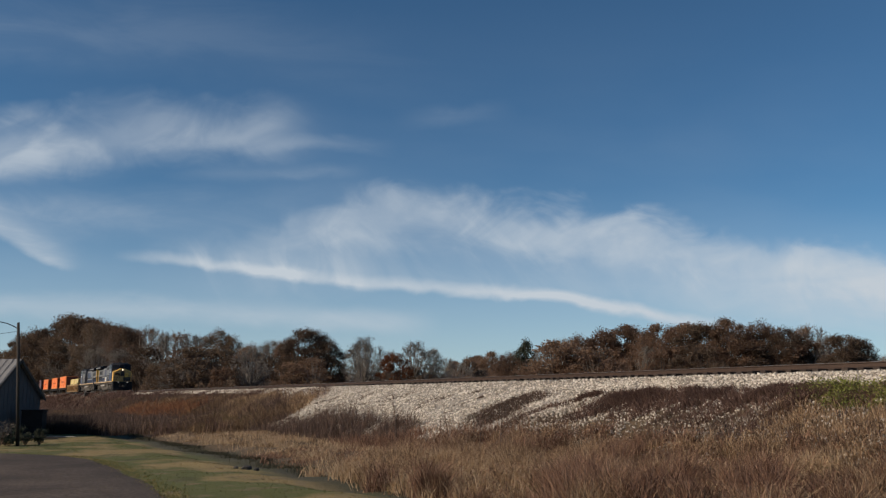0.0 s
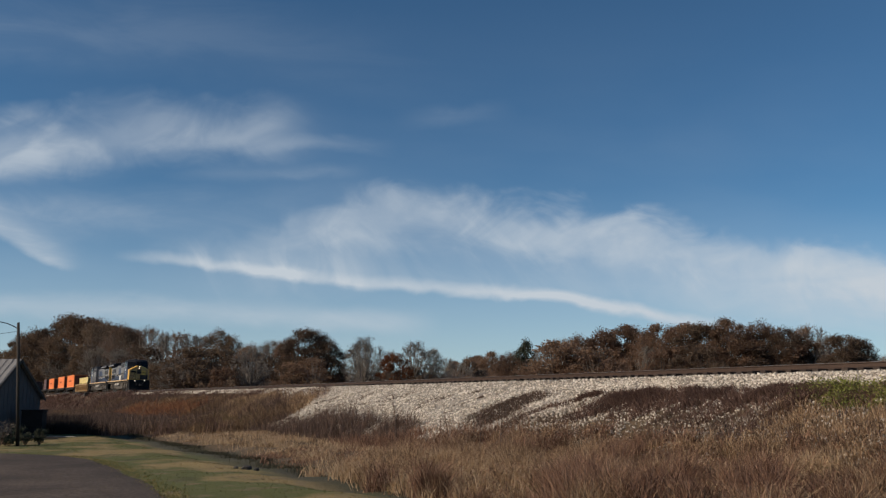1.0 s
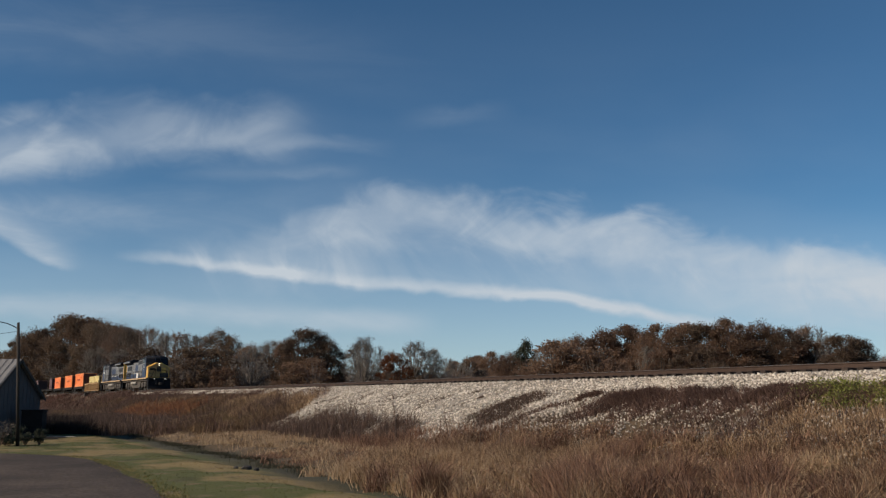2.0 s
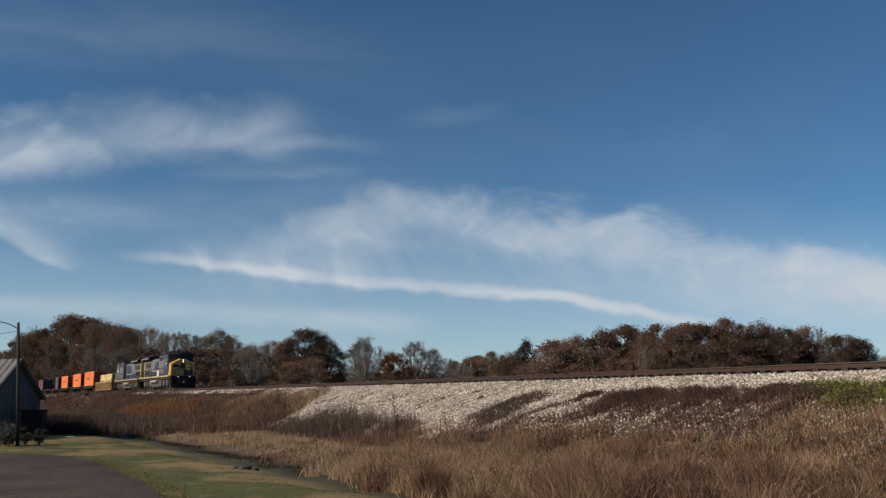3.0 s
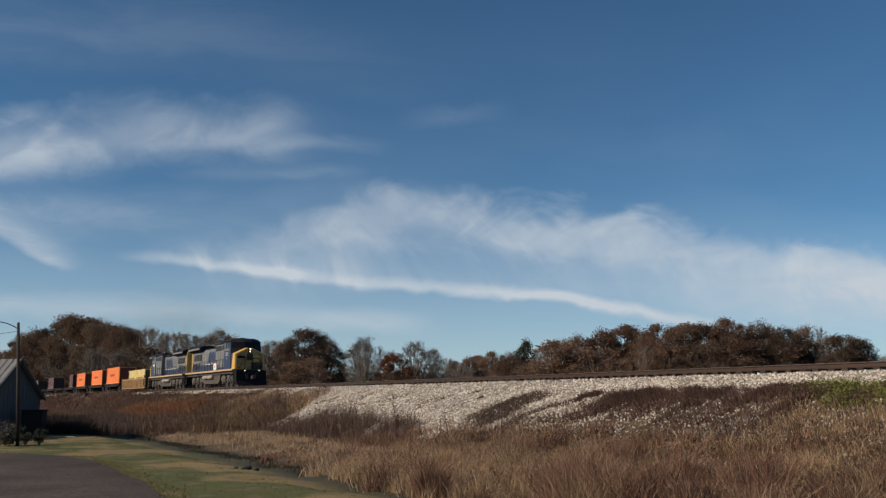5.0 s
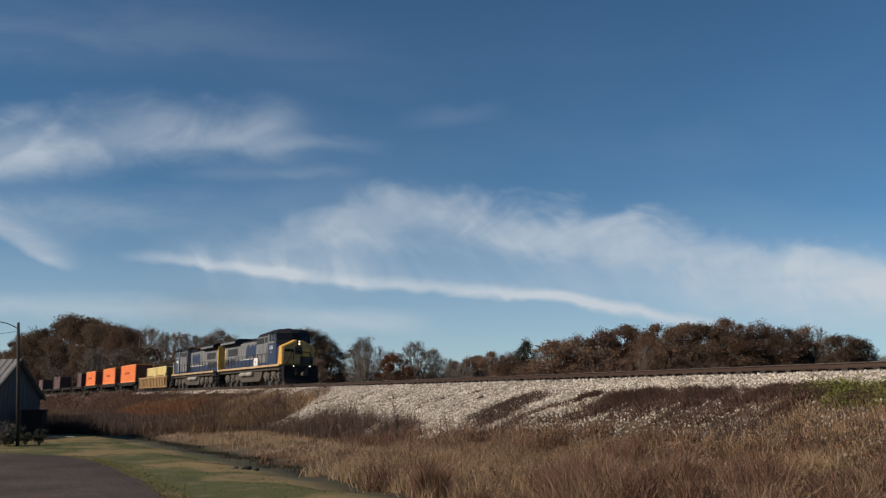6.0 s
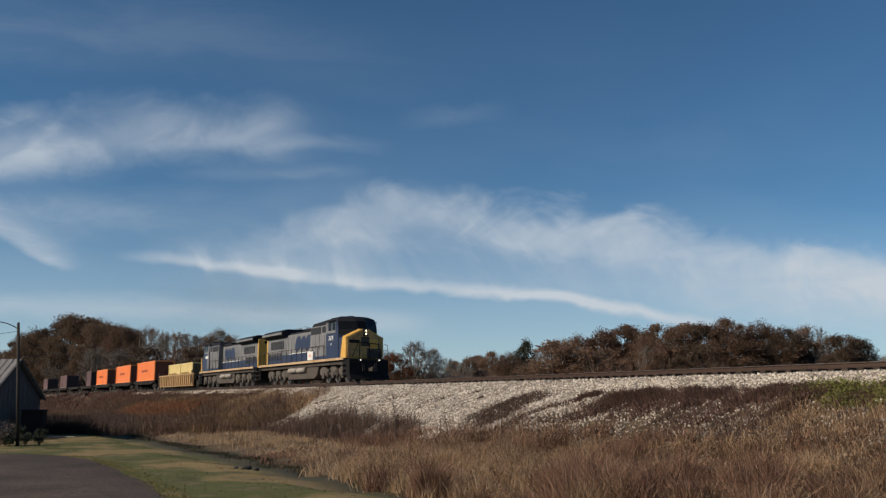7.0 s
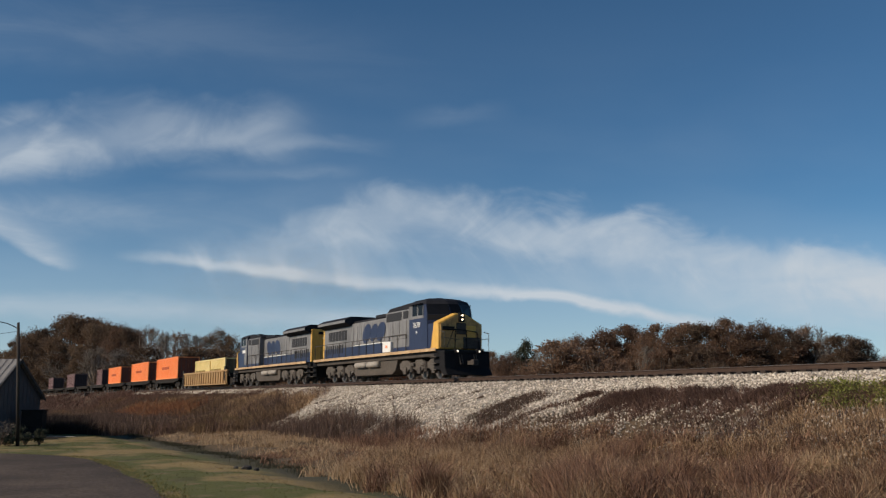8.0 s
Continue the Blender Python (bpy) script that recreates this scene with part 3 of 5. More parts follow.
def arching(name, s, w, h, width, reach, material, label, category, seed):
    """Long stalks that rise and droop over, seven triangles each."""
    g = np.random.default_rng(seed)
    n = len(s)
    a, r = g.uniform(0, 2 * np.pi, n), reach * g.uniform(0.35, 1.2, n) * h
    out = np.stack([np.cos(a), np.sin(a), np.zeros(n)], -1)
    side = np.stack([-np.sin(a), np.cos(a), np.zeros(n)], -1) * width
    p = np.stack([s, -w, level(s, w) - 0.03], -1)
    rows = []
    for t, thick in ((0, 1.0), (0.35, 0.9), (0.7, 0.7), (0.9, 0.45)):
        c = p + out * (r * t ** 1.8)[:, None] + np.array((0, 0, 1.0)) * (h * (1.75 * t - 0.95 * t ** 2.4))[:, None]
        rows += [c - side * thick, c + side * thick]
    tip = p + out * r[:, None] + np.array((0, 0, 1.0)) * (h * 0.74)[:, None]
    v = np.stack(rows + [tip], 1).reshape(-1, 3)
    i = 9 * np.arange(n)
    tris = [(k, k + 1, k + 3) for k in (0, 2, 4)] + [(k, k + 3, k + 2) for k in (0, 2, 4)] + [(6, 7, 8)]
    f = np.concatenate([np.stack([i + x for x in tri], -1) for tri in tris])
    ob = raw_ob(name, v, f, material)
    ob.matrix_world = GROUND
    return tagged(ob, label, category, kind="stuff")


def build_vegetation():
    g = np.random.default_rng(77)
    # tall dry weeds at the foot of the bank, near the viewer, in patches of their own colour and height
    field = lambda s, w, k: np.sin(0.9 * s + 1.7 * np.sin(0.6 * w + k)) * np.sin(1.1 * w - 0.5 * s + 2 * k) + 0.5 * np.sin(2.3 * s + 1.9 * w + k)
    inside = lambda s, w: s > 13.0 + 0.60 * np.abs(w - 8) + 1.2 * np.sin(1.3 * w) + 0.6 * np.sin(3.1 * w)
    golden = lambda s, w: np.clip((25 - s) / 5, 0, 1) * np.clip((w - 7.5) / 2, 0, 1)
    for name, mt, n, per, lo, hi, wid, lean, k0, cut, gold, label, seed in (
        ("tall_weeds", "weed", 40000, 110, 0.20, 0.85, 0.008, 1.0, 0.0, 0.05, 0.3, "tall dry tan-brown weeds", 1),
        ("red_weeds", "red_weed", 52000, 130, 0.20, 0.95, 0.008, 0.95, 1.9, -0.15, -0.9, "tall reddish-brown dead weeds", 2),
        ("pale_grass", "straw", 20000, 90, 0.20, 0.70, 0.008, 1.2, 3.7, 0.45, 1.2, "pale dry grass among the weeds", 3),
        ("olive_weeds", "lawn", 20000, 60, 0.10, 0.40, 0.010, 0.9, 5.1, 0.25, 0.0, "dull green undergrowth between the weeds", 16),
    ):
        s, w, k = clumped(g, n, 11, 34, 6.7, 15.3, per, 0.19, keep=lambda s, w: inside(s, w) & (field(s, w, k0) + gold * golden(s, w) > cut))
        h = g.uniform(lo, hi, n) * np.clip((w - 5.6) / 2.6, 0.25, 1) * (0.20 + 0.95 * np.sin(3.7 * k) ** 4 + 0.15 * np.sin(1.3 * k) ** 2)
        blades(name, s, w, h, wid, lean, M[mt], label, "weeds", seed)
    for name, mt, n, per, lo, hi, k0, cut, gold, label, seed in (
        ("drooping_stalks", "weed", 15000, 30, 0.20, 0.60, 0.8, 0.0, 0.3, "tan stalks drooping over among the weeds", 41),
        ("red_stalks", "red_weed", 13000, 24, 0.20, 0.66, 2.3, -0.2, -0.7, "reddish stalks drooping over among the weeds", 42),
        ("pale_stalks", "straw", 8000, 16, 0.20, 0.64, 4.4, 0.2, 0.9, "pale bent stalks above the weeds", 43),
    ):
        s, w, k = clumped(g, n, 11, 34, 6.4, 15.2, per, 0.15, keep=lambda s, w: inside(s, w) & (field(s, w, k0) + gold * golden(s, w) > cut))
        arching(name, s, w, g.uniform(lo, hi, n) * (0.5 + 0.6 * np.sin(2.7 * k) ** 2), 0.008, 1.1, M[mt], label, "weeds", seed)
    # low thatch under them
    n = 40000
    s, w = g.uniform(6, 34, n), g.uniform(6.5, 15.0, n)
    ok = field(1.3 * s, 1.2 * w, 0.7) > -0.35
    s, w = s[ok], w[ok]
    blades("weed_thatch", s, w, g.uniform(0.05, 0.22, len(s)), 0.011, 1.3, M["red_weed"], "matted dead grass at the foot of the bank", "grass", 4)
    s, w, k = clumped(g, 14000, 3, 17, 6.6, 9.6, 50, 0.35)
    blades("toe_weeds", s, w, g.uniform(0.10, 0.65, 14000) * (0.4 + 0.6 * np.sin(1.9 * k) ** 2), 0.008, 0.9, M["red_weed"], "reddish weeds along the toe of the bank", "weeds", 21)
    # crumpled dead leaves and seed heads among the weeds
    for name, mt, n, label in (("dead_leaves", "red_weed", 30000, "crumpled brown leaves on dead weeds"), ("seed_heads", "weed", 26000, "fluffy tan seed heads of dead weeds")):
        s, w, k = clumped(g, n, 11, 34, 6.0, 15.2, 30, 0.20, keep=inside)
        v, f = leaf_quads(np.stack([s, -w, level(s, w) + g.uniform(0.03, 0.52, n) * (0.35 + 0.65 * np.sin(2.9 * k) ** 2)], -1), 0, 0.024, g)
        ob = raw_ob(name, v, f, M[mt])
        ob.matrix_world = GROUND
        tagged(ob, label, "weeds", kind="stuff")
    # straw-coloured strip beside the ditch
    for name, mt, n, k0, label, seed in (("straw_strip", "straw", 46000, 0.4, "straw-coloured rough grass beside the ditch", 5), ("brown_strip", "bank_weed", 9000, 2.6, "brown rough grass beside the ditch", 27)):
        s, w, k = clumped(g, n, 20, -62, 8.8, 13.7, 45, 0.28, keep=lambda s, w: field(0.6 * s, w, k0) > -0.75)
        blades(name, s, w, g.uniform(0.06, 0.30, n) * (0.5 + 0.8 * np.sin(2.3 * k) ** 2), 0.011, 1.3, M[mt], label, "grass", seed)
    # brush along the toe of the white bank
    m, n = 240, 15000
    cs, cw, tall = g.uniform(-14, 7, m), g.uniform(6.5, 9.0, m), g.uniform(0.25, 1.0, m) ** 1.5
    tall *= 0.55 + 0.75 * np.exp(-((cs + 1.5) / 4.5) ** 2)
    k = g.integers(0, m, n)
    s, w = cs[k] + g.normal(0, 0.30, n), cw[k] + g.normal(0, 0.25, n)
    blades("toe_brush", s, w, g.uniform(0.3, 1.65, n) * tall[k], 0.007, 0.45, M["brush"], "dark bare brush at the toe of the bank", "brush", 6)
    k = g.integers(0, m, 5000)
    s, w = cs[k] + g.normal(0, 0.5, 5000), cw[k] + g.normal(0, 0.4, 5000)
    arching("brush_canes", s, w, g.uniform(0.2, 1.0, 5000) * tall[k] + 0.1, 0.006, 0.7, M["maroon_brush"], "reddish bare canes among the brush", "brush", 44)
    # brush on the bank, in streaks that run down the slope
    m, n = 330, 56000
    bunch = np.linspace(13.2, 26.5, 15) + g.uniform(-0.35, 0.35, 15)
    b = g.integers(0, 15, m)
    top_s, top_w = bunch[b] + g.normal(0, 0.30, m), g.uniform(2.95, 3.7, m)
    size, girth = g.uniform(0.5, 3.3, m) * (0.65 + 0.35 * np.sin(2.1 * b)), g.uniform(0.03, 0.15, m)
    size[:130] *= 0.4
    k = g.integers(0, m, n)
    t = g.random(n) ** 1.35
    w = top_w[k] + size[k] * t
    s = top_s[k] - 0.55 * size[k] * t + g.normal(0, 1, n) * girth[k] * (1 - 0.4 * t)
    ok = (w > ballast_edge(s) - 0.75) & ((s < 25) | (w < 4.0) | (g.random(n) < 0.4))
    s, w = s[ok], w[ok]
    blades("bank_brush", s, w, g.uniform(0.06, 0.34, len(s)), 0.010, 1.2, M["maroon_brush"], "low dark maroon-brown brush streaking down the bank", "brush", 7)
    s, w, k = clumped(g, 15000, 12, 34, 5.0, 7.9, 90, 0.24)
    blades("bank_grass", s, w, g.uniform(0.06, 0.30, 15000), 0.009, 1.1, M["brush"], "thin dry growth low on the bank", "grass", 8)
    s, w, k = clumped(g, 16000, 24.5, 34, 3.9, 7.6, 40, 0.3)
    blades("bank_straw", s, w, g.uniform(0.08, 0.36, 16000), 0.009, 1.1, M["weed"], "tan grass on the bank below the creeper", "grass", 17)
    # dark patch on the white slope
    s, w, k = clumped(g, 8000, 9.6, 11.2, 3.5, 6.0, 40, 0.30)
    s = s - 0.35 * (w - 3.5) + 0.5
    blades("slope_thicket", s, w, g.uniform(0.08, 0.28, 8000), 0.012, 1.0, M["brush"], "dark thicket on the white slope", "brush", 9)
    # thin dark gullies on the white slope, their shade drawn with brush wisps
    m, n = 18, 9000
    gs, gw, gl = g.uniform(-15, 8, m), g.uniform(2.9, 4.4, m), g.uniform(0.2, 0.7, m)
    gs[:5], gw[:5], gl[:5] = (-9.7, -10.6, -1.4, -2.4, 3.6), (3.25, 3.5, 3.1, 3.3, 3.4), (1.0, 0.9, 1.0, 0.9, 0.6)
    k = g.integers(0, m, n)
    t = g.random(n)
    s, w = gs[k] - 1.25 * gl[k] * t + g.normal(0, 0.10, n), gw[k] + gl[k] * t + g.normal(0, 0.05, n)
    blades("gully_brush", s, w, g.uniform(0.04, 0.17, n), 0.011, 1.2, M["brush"], "dark brush wisps standing in for shaded gullies of the white slope", "brush", 24)
    s, w, k = clumped(g, 16000, 14, 33, 7.5, 15, 110, 0.33, keep=inside)
    blades("bleached_weeds", s, w, g.uniform(0.15, 0.6, 16000) * (0.5 + 0.5 * np.sin(5.1 * k) ** 2), 0.009, 1.2, M["straw"], "bleached tan weeds bent over in clumps", "weeds", 28)
    # single long stalks standing over the weeds
    s, w, k = clumped(g, 450, 14, 33, 6.5, 14.5, 5, 0.3, keep=inside)
    blades("long_stalks", s, w, g.uniform(0.45, 0.95, 450), 0.006, 0.8, M["weed"], "long pale stalks above the weeds", "weeds", 25)
    # overgrown bank farther off
    far = lambda s, w: w > ballast_edge(s) + 0.1
    for name, mt, n, lo, hi, k0, cut, label, seed in (
        ("far_brush", "brush", 22000, 0.2, 1.0, 0.3, 0.15, "dark brush over the bank", 10),
        ("far_red_brush", "maroon_brush", 24000, 0.2, 0.9, 2.1, 0.15, "reddish dead brush over the bank", 11),
        ("far_grass", "bank_weed", 62000, 0.15, 0.75, 4.0, -0.7, "brown dead grass over the bank", 12),
        ("far_tan_grass", "weed", 18000, 0.15, 0.65, 5.6, 0.3, "tan dead grass over the bank", 45),
    ):
        s, w, k = clumped(g, n, -13, -95, 2.6, 13.2, 90, 0.5, 1.4, keep=lambda s, w: far(s, w) & (field(0.33 * s, 0.7 * w, k0) > cut))
        blades(name, s, w, g.uniform(lo, hi, n) * (0.45 + 0.8 * np.sin(1.7 * k) ** 2) * np.clip((w - 2.3) / 3.2, 0.15, 1), 0.016, 1.0, M[mt], label, "brush", seed)
    for name, mt, n, s0, s1, w0, w1, lo, hi, label, seed in (
        ("rust_thicket", "rust_brush", 15000, -62, -36, 5.6, 9.5, 0.35, 1.05, "rust-orange dead thicket on the bank", 18),
        ("straw_patch", "weed", 15000, -30, -13, 3.8, 7.2, 0.25, 0.75, "tan grass patch on the overgrown bank", 19),
        ("olive_patch", "lawn", 9000, -30, -14, 6.5, 10.0, 0.2, 0.6, "dull olive growth low on the bank", 20),
        ("maroon_fringe", "maroon_brush", 18000, -98, -14, 2.2, 3.5, 0.12, 0.42, "maroon brush along the shoulder of the bank", 46),
    ):
        s, w, k = clumped(g, n, s0, s1, w0, w1, 120, 0.5)
        blades(name, s, w, g.uniform(lo, hi, n) * (0.5 + 0.6 * np.sin(1.3 * k) ** 2), 0.016, 0.8, M[mt], label, "brush", seed)
    n = 30000
    s, w, k = clumped(g, n, -90, -330, 2.2, 15, 70, 0.9, 1.5)
    blades("distant_brush", s, w, g.uniform(0.25, 0.7, n), 0.04, 0.7, M["maroon_brush"], "distant brush along the line", "brush", 13)
    # dark rank growth at the shaded foot of the far bank
    s, w, k = clumped(g, 18000, -46, -18, 12.3, 17.0, 80, 0.45)
    blades("shaded_brush", s, w, g.uniform(0.3, 1.25, 18000), 0.016, 0.8, M["brush"], "rank brush at the shaded foot of the bank", "brush", 22)
    # near-black brush added to deepen the shade beside the shed
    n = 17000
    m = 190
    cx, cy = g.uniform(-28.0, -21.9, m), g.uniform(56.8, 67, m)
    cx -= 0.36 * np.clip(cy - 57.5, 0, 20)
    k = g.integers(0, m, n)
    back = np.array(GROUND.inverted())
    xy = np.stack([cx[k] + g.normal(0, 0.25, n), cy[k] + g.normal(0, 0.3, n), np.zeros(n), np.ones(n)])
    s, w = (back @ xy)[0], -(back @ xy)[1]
    blades("dark_thicket", s, w, g.uniform(0.4, 1.25, n) * (0.7 + 0.4 * np.sin(1.9 * k) ** 2), 0.018, 0.9, M["dark_brush"], "brush coloured nearly black for the shade beside the shed", "brush", 50)
    # tan tussocks at the near end of the ditch
    s, w, k = clumped(g, 15000, 15.5, 25, 9.5, 15.4, 60, 0.20)
    blades("tan_tussocks", s, w, g.uniform(0.15, 0.62, 15000), 0.009, 1.1, M["straw"], "arching tan grass tussocks", "grass", 23)
    n = 16000
    s, w = 26 - 60 * g.random(n), g.normal(14.8, 0.28, n)
    blades("ditch_grass", s, w, g.uniform(0.05, 0.16, n), 0.010, 0.9, M["meadow"], "damp grass in the ditch", "grass", 15)
    n = 60000
    s, w = 27 - 62 * g.random(n) ** 0.8, 16.8 + 12 * g.random(n) ** 1.3
    blades("lawn_grass", s, w, g.uniform(0.02, 0.065, n), 0.012, 1.4, M["meadow"], "short patchy lawn grass", "grass", 47)
    # green creeper at the top of the bank
    n = 22000
    c = g.integers(0, 48, n)
    cs, cw = g.uniform(24.4, 31, 48), g.uniform(2.95, 3.75, 48)
    s, w = cs[c] + g.normal(0, 0.28, n), cw[c] + g.normal(0, 0.22, n)
    v, f = leaf_quads(np.stack([s, -w, level(s, w) + np.abs(g.normal(0, 0.11, n))], -1), 0, 0.032, g)
    ob = raw_ob("creeper", v, f, M["green"])
    ob.matrix_world = GROUND
    tagged(ob, "green leafy creeper on the bank", "creeper", kind="stuff")


def build_saplings():
    r = random.Random(4)
    for s, w, h in ((7.2, 8.2, 1.7), (12.6, 8.6, 1.4), (14.8, 8.6, 1.5), (5.4, 8.0, 1.2), (16.4, 8.8, 1.2), (2.0, 8.4, 1.3), (-2.0, 8.3, 1.2)):
        verts, faces = [], []
        h *= 1.3
        top = (r.uniform(-0.35, 0.2), r.uniform(-0.2, 0.2), h)
        limb(verts, faces, (0, 0, -0.1), (top[0] * 0.4, top[1] * 0.4, h * 0.5), 0.034, 0.022)
        limb(verts, faces, (top[0] * 0.4, top[1] * 0.4, h * 0.5), top, 0.022, 0.006)
        for k in range(9):
            z = h * r.uniform(0.3, 0.95)
            t = r.uniform(0, 6.28)
            b = (top[0] * z / h, top[1] * z / h, z)
            limb(verts, faces, b, (b[0] + 0.35 * math.cos(t), b[1] + 0.35 * math.sin(t), z + r.uniform(0.1, 0.4)), 0.012, 0.004, 3)
        ob = raw_ob("sapling", verts, faces, M["brush"])
        ob.matrix_world = Matrix.Translation(spot(s, w, float(level(s, w))))
        tagged(ob, "thin leafless sapling at the foot of the bank", "sapling", "saplings on the bank")


def build_wayside():
    """A trackside cabinet far down the line and a rock in the ditch."""
    cab_ = tagged(new("relay_cabinet"), "dark steel trackside cabinet below the line", "cabinet")
    cab_.matrix_world = Matrix.Translation(spot(-128, 3.1, 2.35)) @ pose(0, 0, 0, 0, 0, HEADING)
    part("body", B(box, -0.6, 0.6, -0.4, 0.4, -0.2, 0.75, 0.03), M["dark_trim"], cab_)
    part("cap", B(box, -0.66, 0.66, -0.46, 0.46, 0.75, 0.82, 0.02), M["dark_trim"], cab_)
    r = random.Random(9)
    for s, w, k in ((13.5, 16.6, 0.17), (13.9, 16.4, 0.10), (13.0, 16.8, 0.09)):
        bm = bmesh.new()
        bmesh.ops.create_icosphere(bm, subdivisions=2, radius=k)
        for v in bm.verts:
            v.co *= 1 + r.uniform(-0.18, 0.18)
            v.co.z *= 0.6
        ob = mesh_ob("ditch_rock", bm, M["dark_trim"])
        ob.matrix_world = Matrix.Translation(spot(s, w, float(level(s, w)) + 0.25 * k))
        tagged(ob, "dark mossy rock lying by the ditch", "rock", "rocks by the ditch")


build_vegetation()
build_saplings()


# ---- yard: drive, shed, lamp pole ----
M["gravel"] = mat("gravel_drive", [(.022, .016, .012), (.052, .037, .029), (.135, .102, .076)], 0.30, 0.95, bump=0.6, fine=40)
M["shed_wall"] = mat("grey_boards", [(.058, .056, .060), (.090, .087, .092)], 1.2, 0.8, stretch=(1, 1, 0.3), bump=0.1)
M["shed_roof"] = mat("zinc_sheet", [(.13, .13, .135), (.25, .245, .24)], 0.8, 0.6, 0.2, stretch=(4, 0.4, 1))
M["dark_trim"] = mat("dark_trim", [(.03, .028, .027), (.06, .055, .05)], 2, 0.8)
M["black"] = mat("black_steel", [(.008, .008, .009), (.016, .016, .018)], 2, 0.75, spec=0.12)
M["pole"] = mat("weathered_pole", [(.020, .016, .014), (.042, .035, .030)], 3, 0.85, stretch=(3, 3, 0.4), bump=0.3)
M["plank"] = mat("pale_plank", [(.30, .28, .25), (.45, .42, .38)], 2, 0.85)


def build_drive():
    bm = bmesh.new()
    outer = [(-16.8, 37.0), (-14.2, 35.6), (-12.4, 33.4), (-10.9, 30.8), (-9.5, 28.2), (-8.1, 25.4), (-6.8, 22.9), (-5.95, 20.7), (-5.0, 17.5), (-5.2, 13.0), (-5.0, 6.0)]
    rows, steps = [], []
    for (xa, ya), (xb, yb) in zip(outer, outer[1:]):
        steps += [(xa + (xb - xa) * k / 8, ya + (yb - ya) * k / 8) for k in range(8)]
    for x, y in steps:
        far = [(x - d + (0.10 * math.sin(1.3 * y) + 0.07 * math.sin(3.7 * y + 1) + 0.05 * math.sin(9.1 * y)) * (d == 0), y + 0.10 * d, 0.03 if d else -0.02) for d in (0, 0.5, 2, 4, 7, 11, 16)]
        rows.append([bm.verts.new(p) for p in far])
    for a, b in zip(rows, rows[1:]):
        for i in range(len(a) - 1):
            bm.faces.new((a[i], a[i + 1], b[i + 1], b[i]))
    bmesh.ops.recalc_face_normals(bm, faces=bm.faces)
    ob = mesh_ob("driveway", bm, M["gravel"], True)
    tagged(ob, "brown-grey gravel drive beside the lawn", "driveway", kind="structure")
    # ragged grass along its edge
    g = np.random.default_rng(48)
    back = GROUND.inverted()
    n = 4500
    k = g.integers(0, len(steps), n)
    rows = [back @ Vector((steps[i][0] + d, steps[i][1] + e, 0)) for i, d, e in zip(k, g.normal(0.0, 0.22, n), g.uniform(-0.3, 0.3, n))]
    s, w = np.array([p.x for p in rows]), np.array([-p.y for p in rows])
    blades("edge_grass", s, w, g.uniform(0.03, 0.10, n), 0.010, 1.3, M["lawn"], "dull grass straggling over the drive's edge", "grass", 49)


def build_shed():
    # local x: along the ridge away from the visible gable, y across
    shed = tagged(new("shed"), "small grey shed with a metal gable roof", "shed")
    ang = math.degrees(math.atan2(0.185, -0.98))
    shed.matrix_world = pose(-25.15, 54.0, 0, 0, 0, ang)
    half, eave, ridge, length = 2.4, 2.25, 4.42, 10.8
    bm = bmesh.new()
    prism_pts = [(-half, -0.1), (half, -0.1), (half, eave), (0, ridge), (-half, eave)]
    a = [bm.verts.new((0.0, y, z)) for y, z in prism_pts]
    b = [bm.verts.new((length, y, z)) for y, z in prism_pts]
    bm.faces.new(a)
    bm.faces.new(b[::-1])
    for i in range(5):
        bm.faces.new((a[i], b[i], b[(i + 1) % 5], a[(i + 1) % 5]))
    bmesh.ops.recalc_face_normals(bm, faces=bm.faces)
    part("wall", bm, M["shed_wall"], shed, "pale grey boarded wall")
    for k in range(14):
        y = -half + (k + 0.5) * 2 * half / 14
        top = ridge - (ridge - eave) * abs(y) / half
        part("board", B(box, -0.022, 0.0, y - half / 14 + 0.012, y + half / 14 - 0.012, 0.0, top - 0.06), M["shed_wall"], shed)
    for sgn in (-1, 1):
        bm = bmesh.new()
        over = 0.16
        y1, z1 = sgn * (half + over), eave - over * (ridge - eave) / half
        vs = [(-0.25, 0, ridge + 0.02), (length + 0.2, 0, ridge + 0.02), (length + 0.2, y1, z1 + 0.02), (-0.25, y1, z1 + 0.02)]
        lo = [bm.verts.new(p) for p in vs]
        hi = [bm.verts.new((p[0], p[1], p[2] + 0.06)) for p in vs]
        bm.faces.new(lo)
        bm.faces.new(hi[::-1])
        for i in range(4):
            bm.faces.new((lo[i], lo[(i + 1) % 4], hi[(i + 1) % 4], hi[i]))
        bmesh.ops.recalc_face_normals(bm, faces=bm.faces)
        roof = part("roof", bm, M["shed_roof"], shed, "dull zinc roof sheet")
        bm = bmesh.new()
        for k in range(22):
            x = -0.2 + k * 0.43
            rod(bm, (x, sgn * 0.05, ridge + 0.085), (x, y1, z1 + 0.09), 0.018, 4)
        part("seam", bm, M["shed_roof"], roof, "raised roof ribs")
        bm = bmesh.new()
        q = [(-0.29, 0, ridge + 0.09), (-0.29, y1, z1 + 0.09), (-0.29, y1, z1 - 0.12), (-0.29, 0, ridge - 0.12)]
        f1 = [bm.verts.new(p) for p in q]
        f2 = [bm.verts.new((p[0] + 0.037, p[1], p[2])) for p in q]
        bm.faces.new(f1)
        bm.faces.new(f2[::-1])
        for i in range(4):
            bm.faces.new((f1[i], f1[(i + 1) % 4], f2[(i + 1) % 4], f2[i]))
        bmesh.ops.recalc_face_normals(bm, faces=bm.faces)
        part("bargeboard", bm, M["dark_trim"], shed, "dark bargeboard")


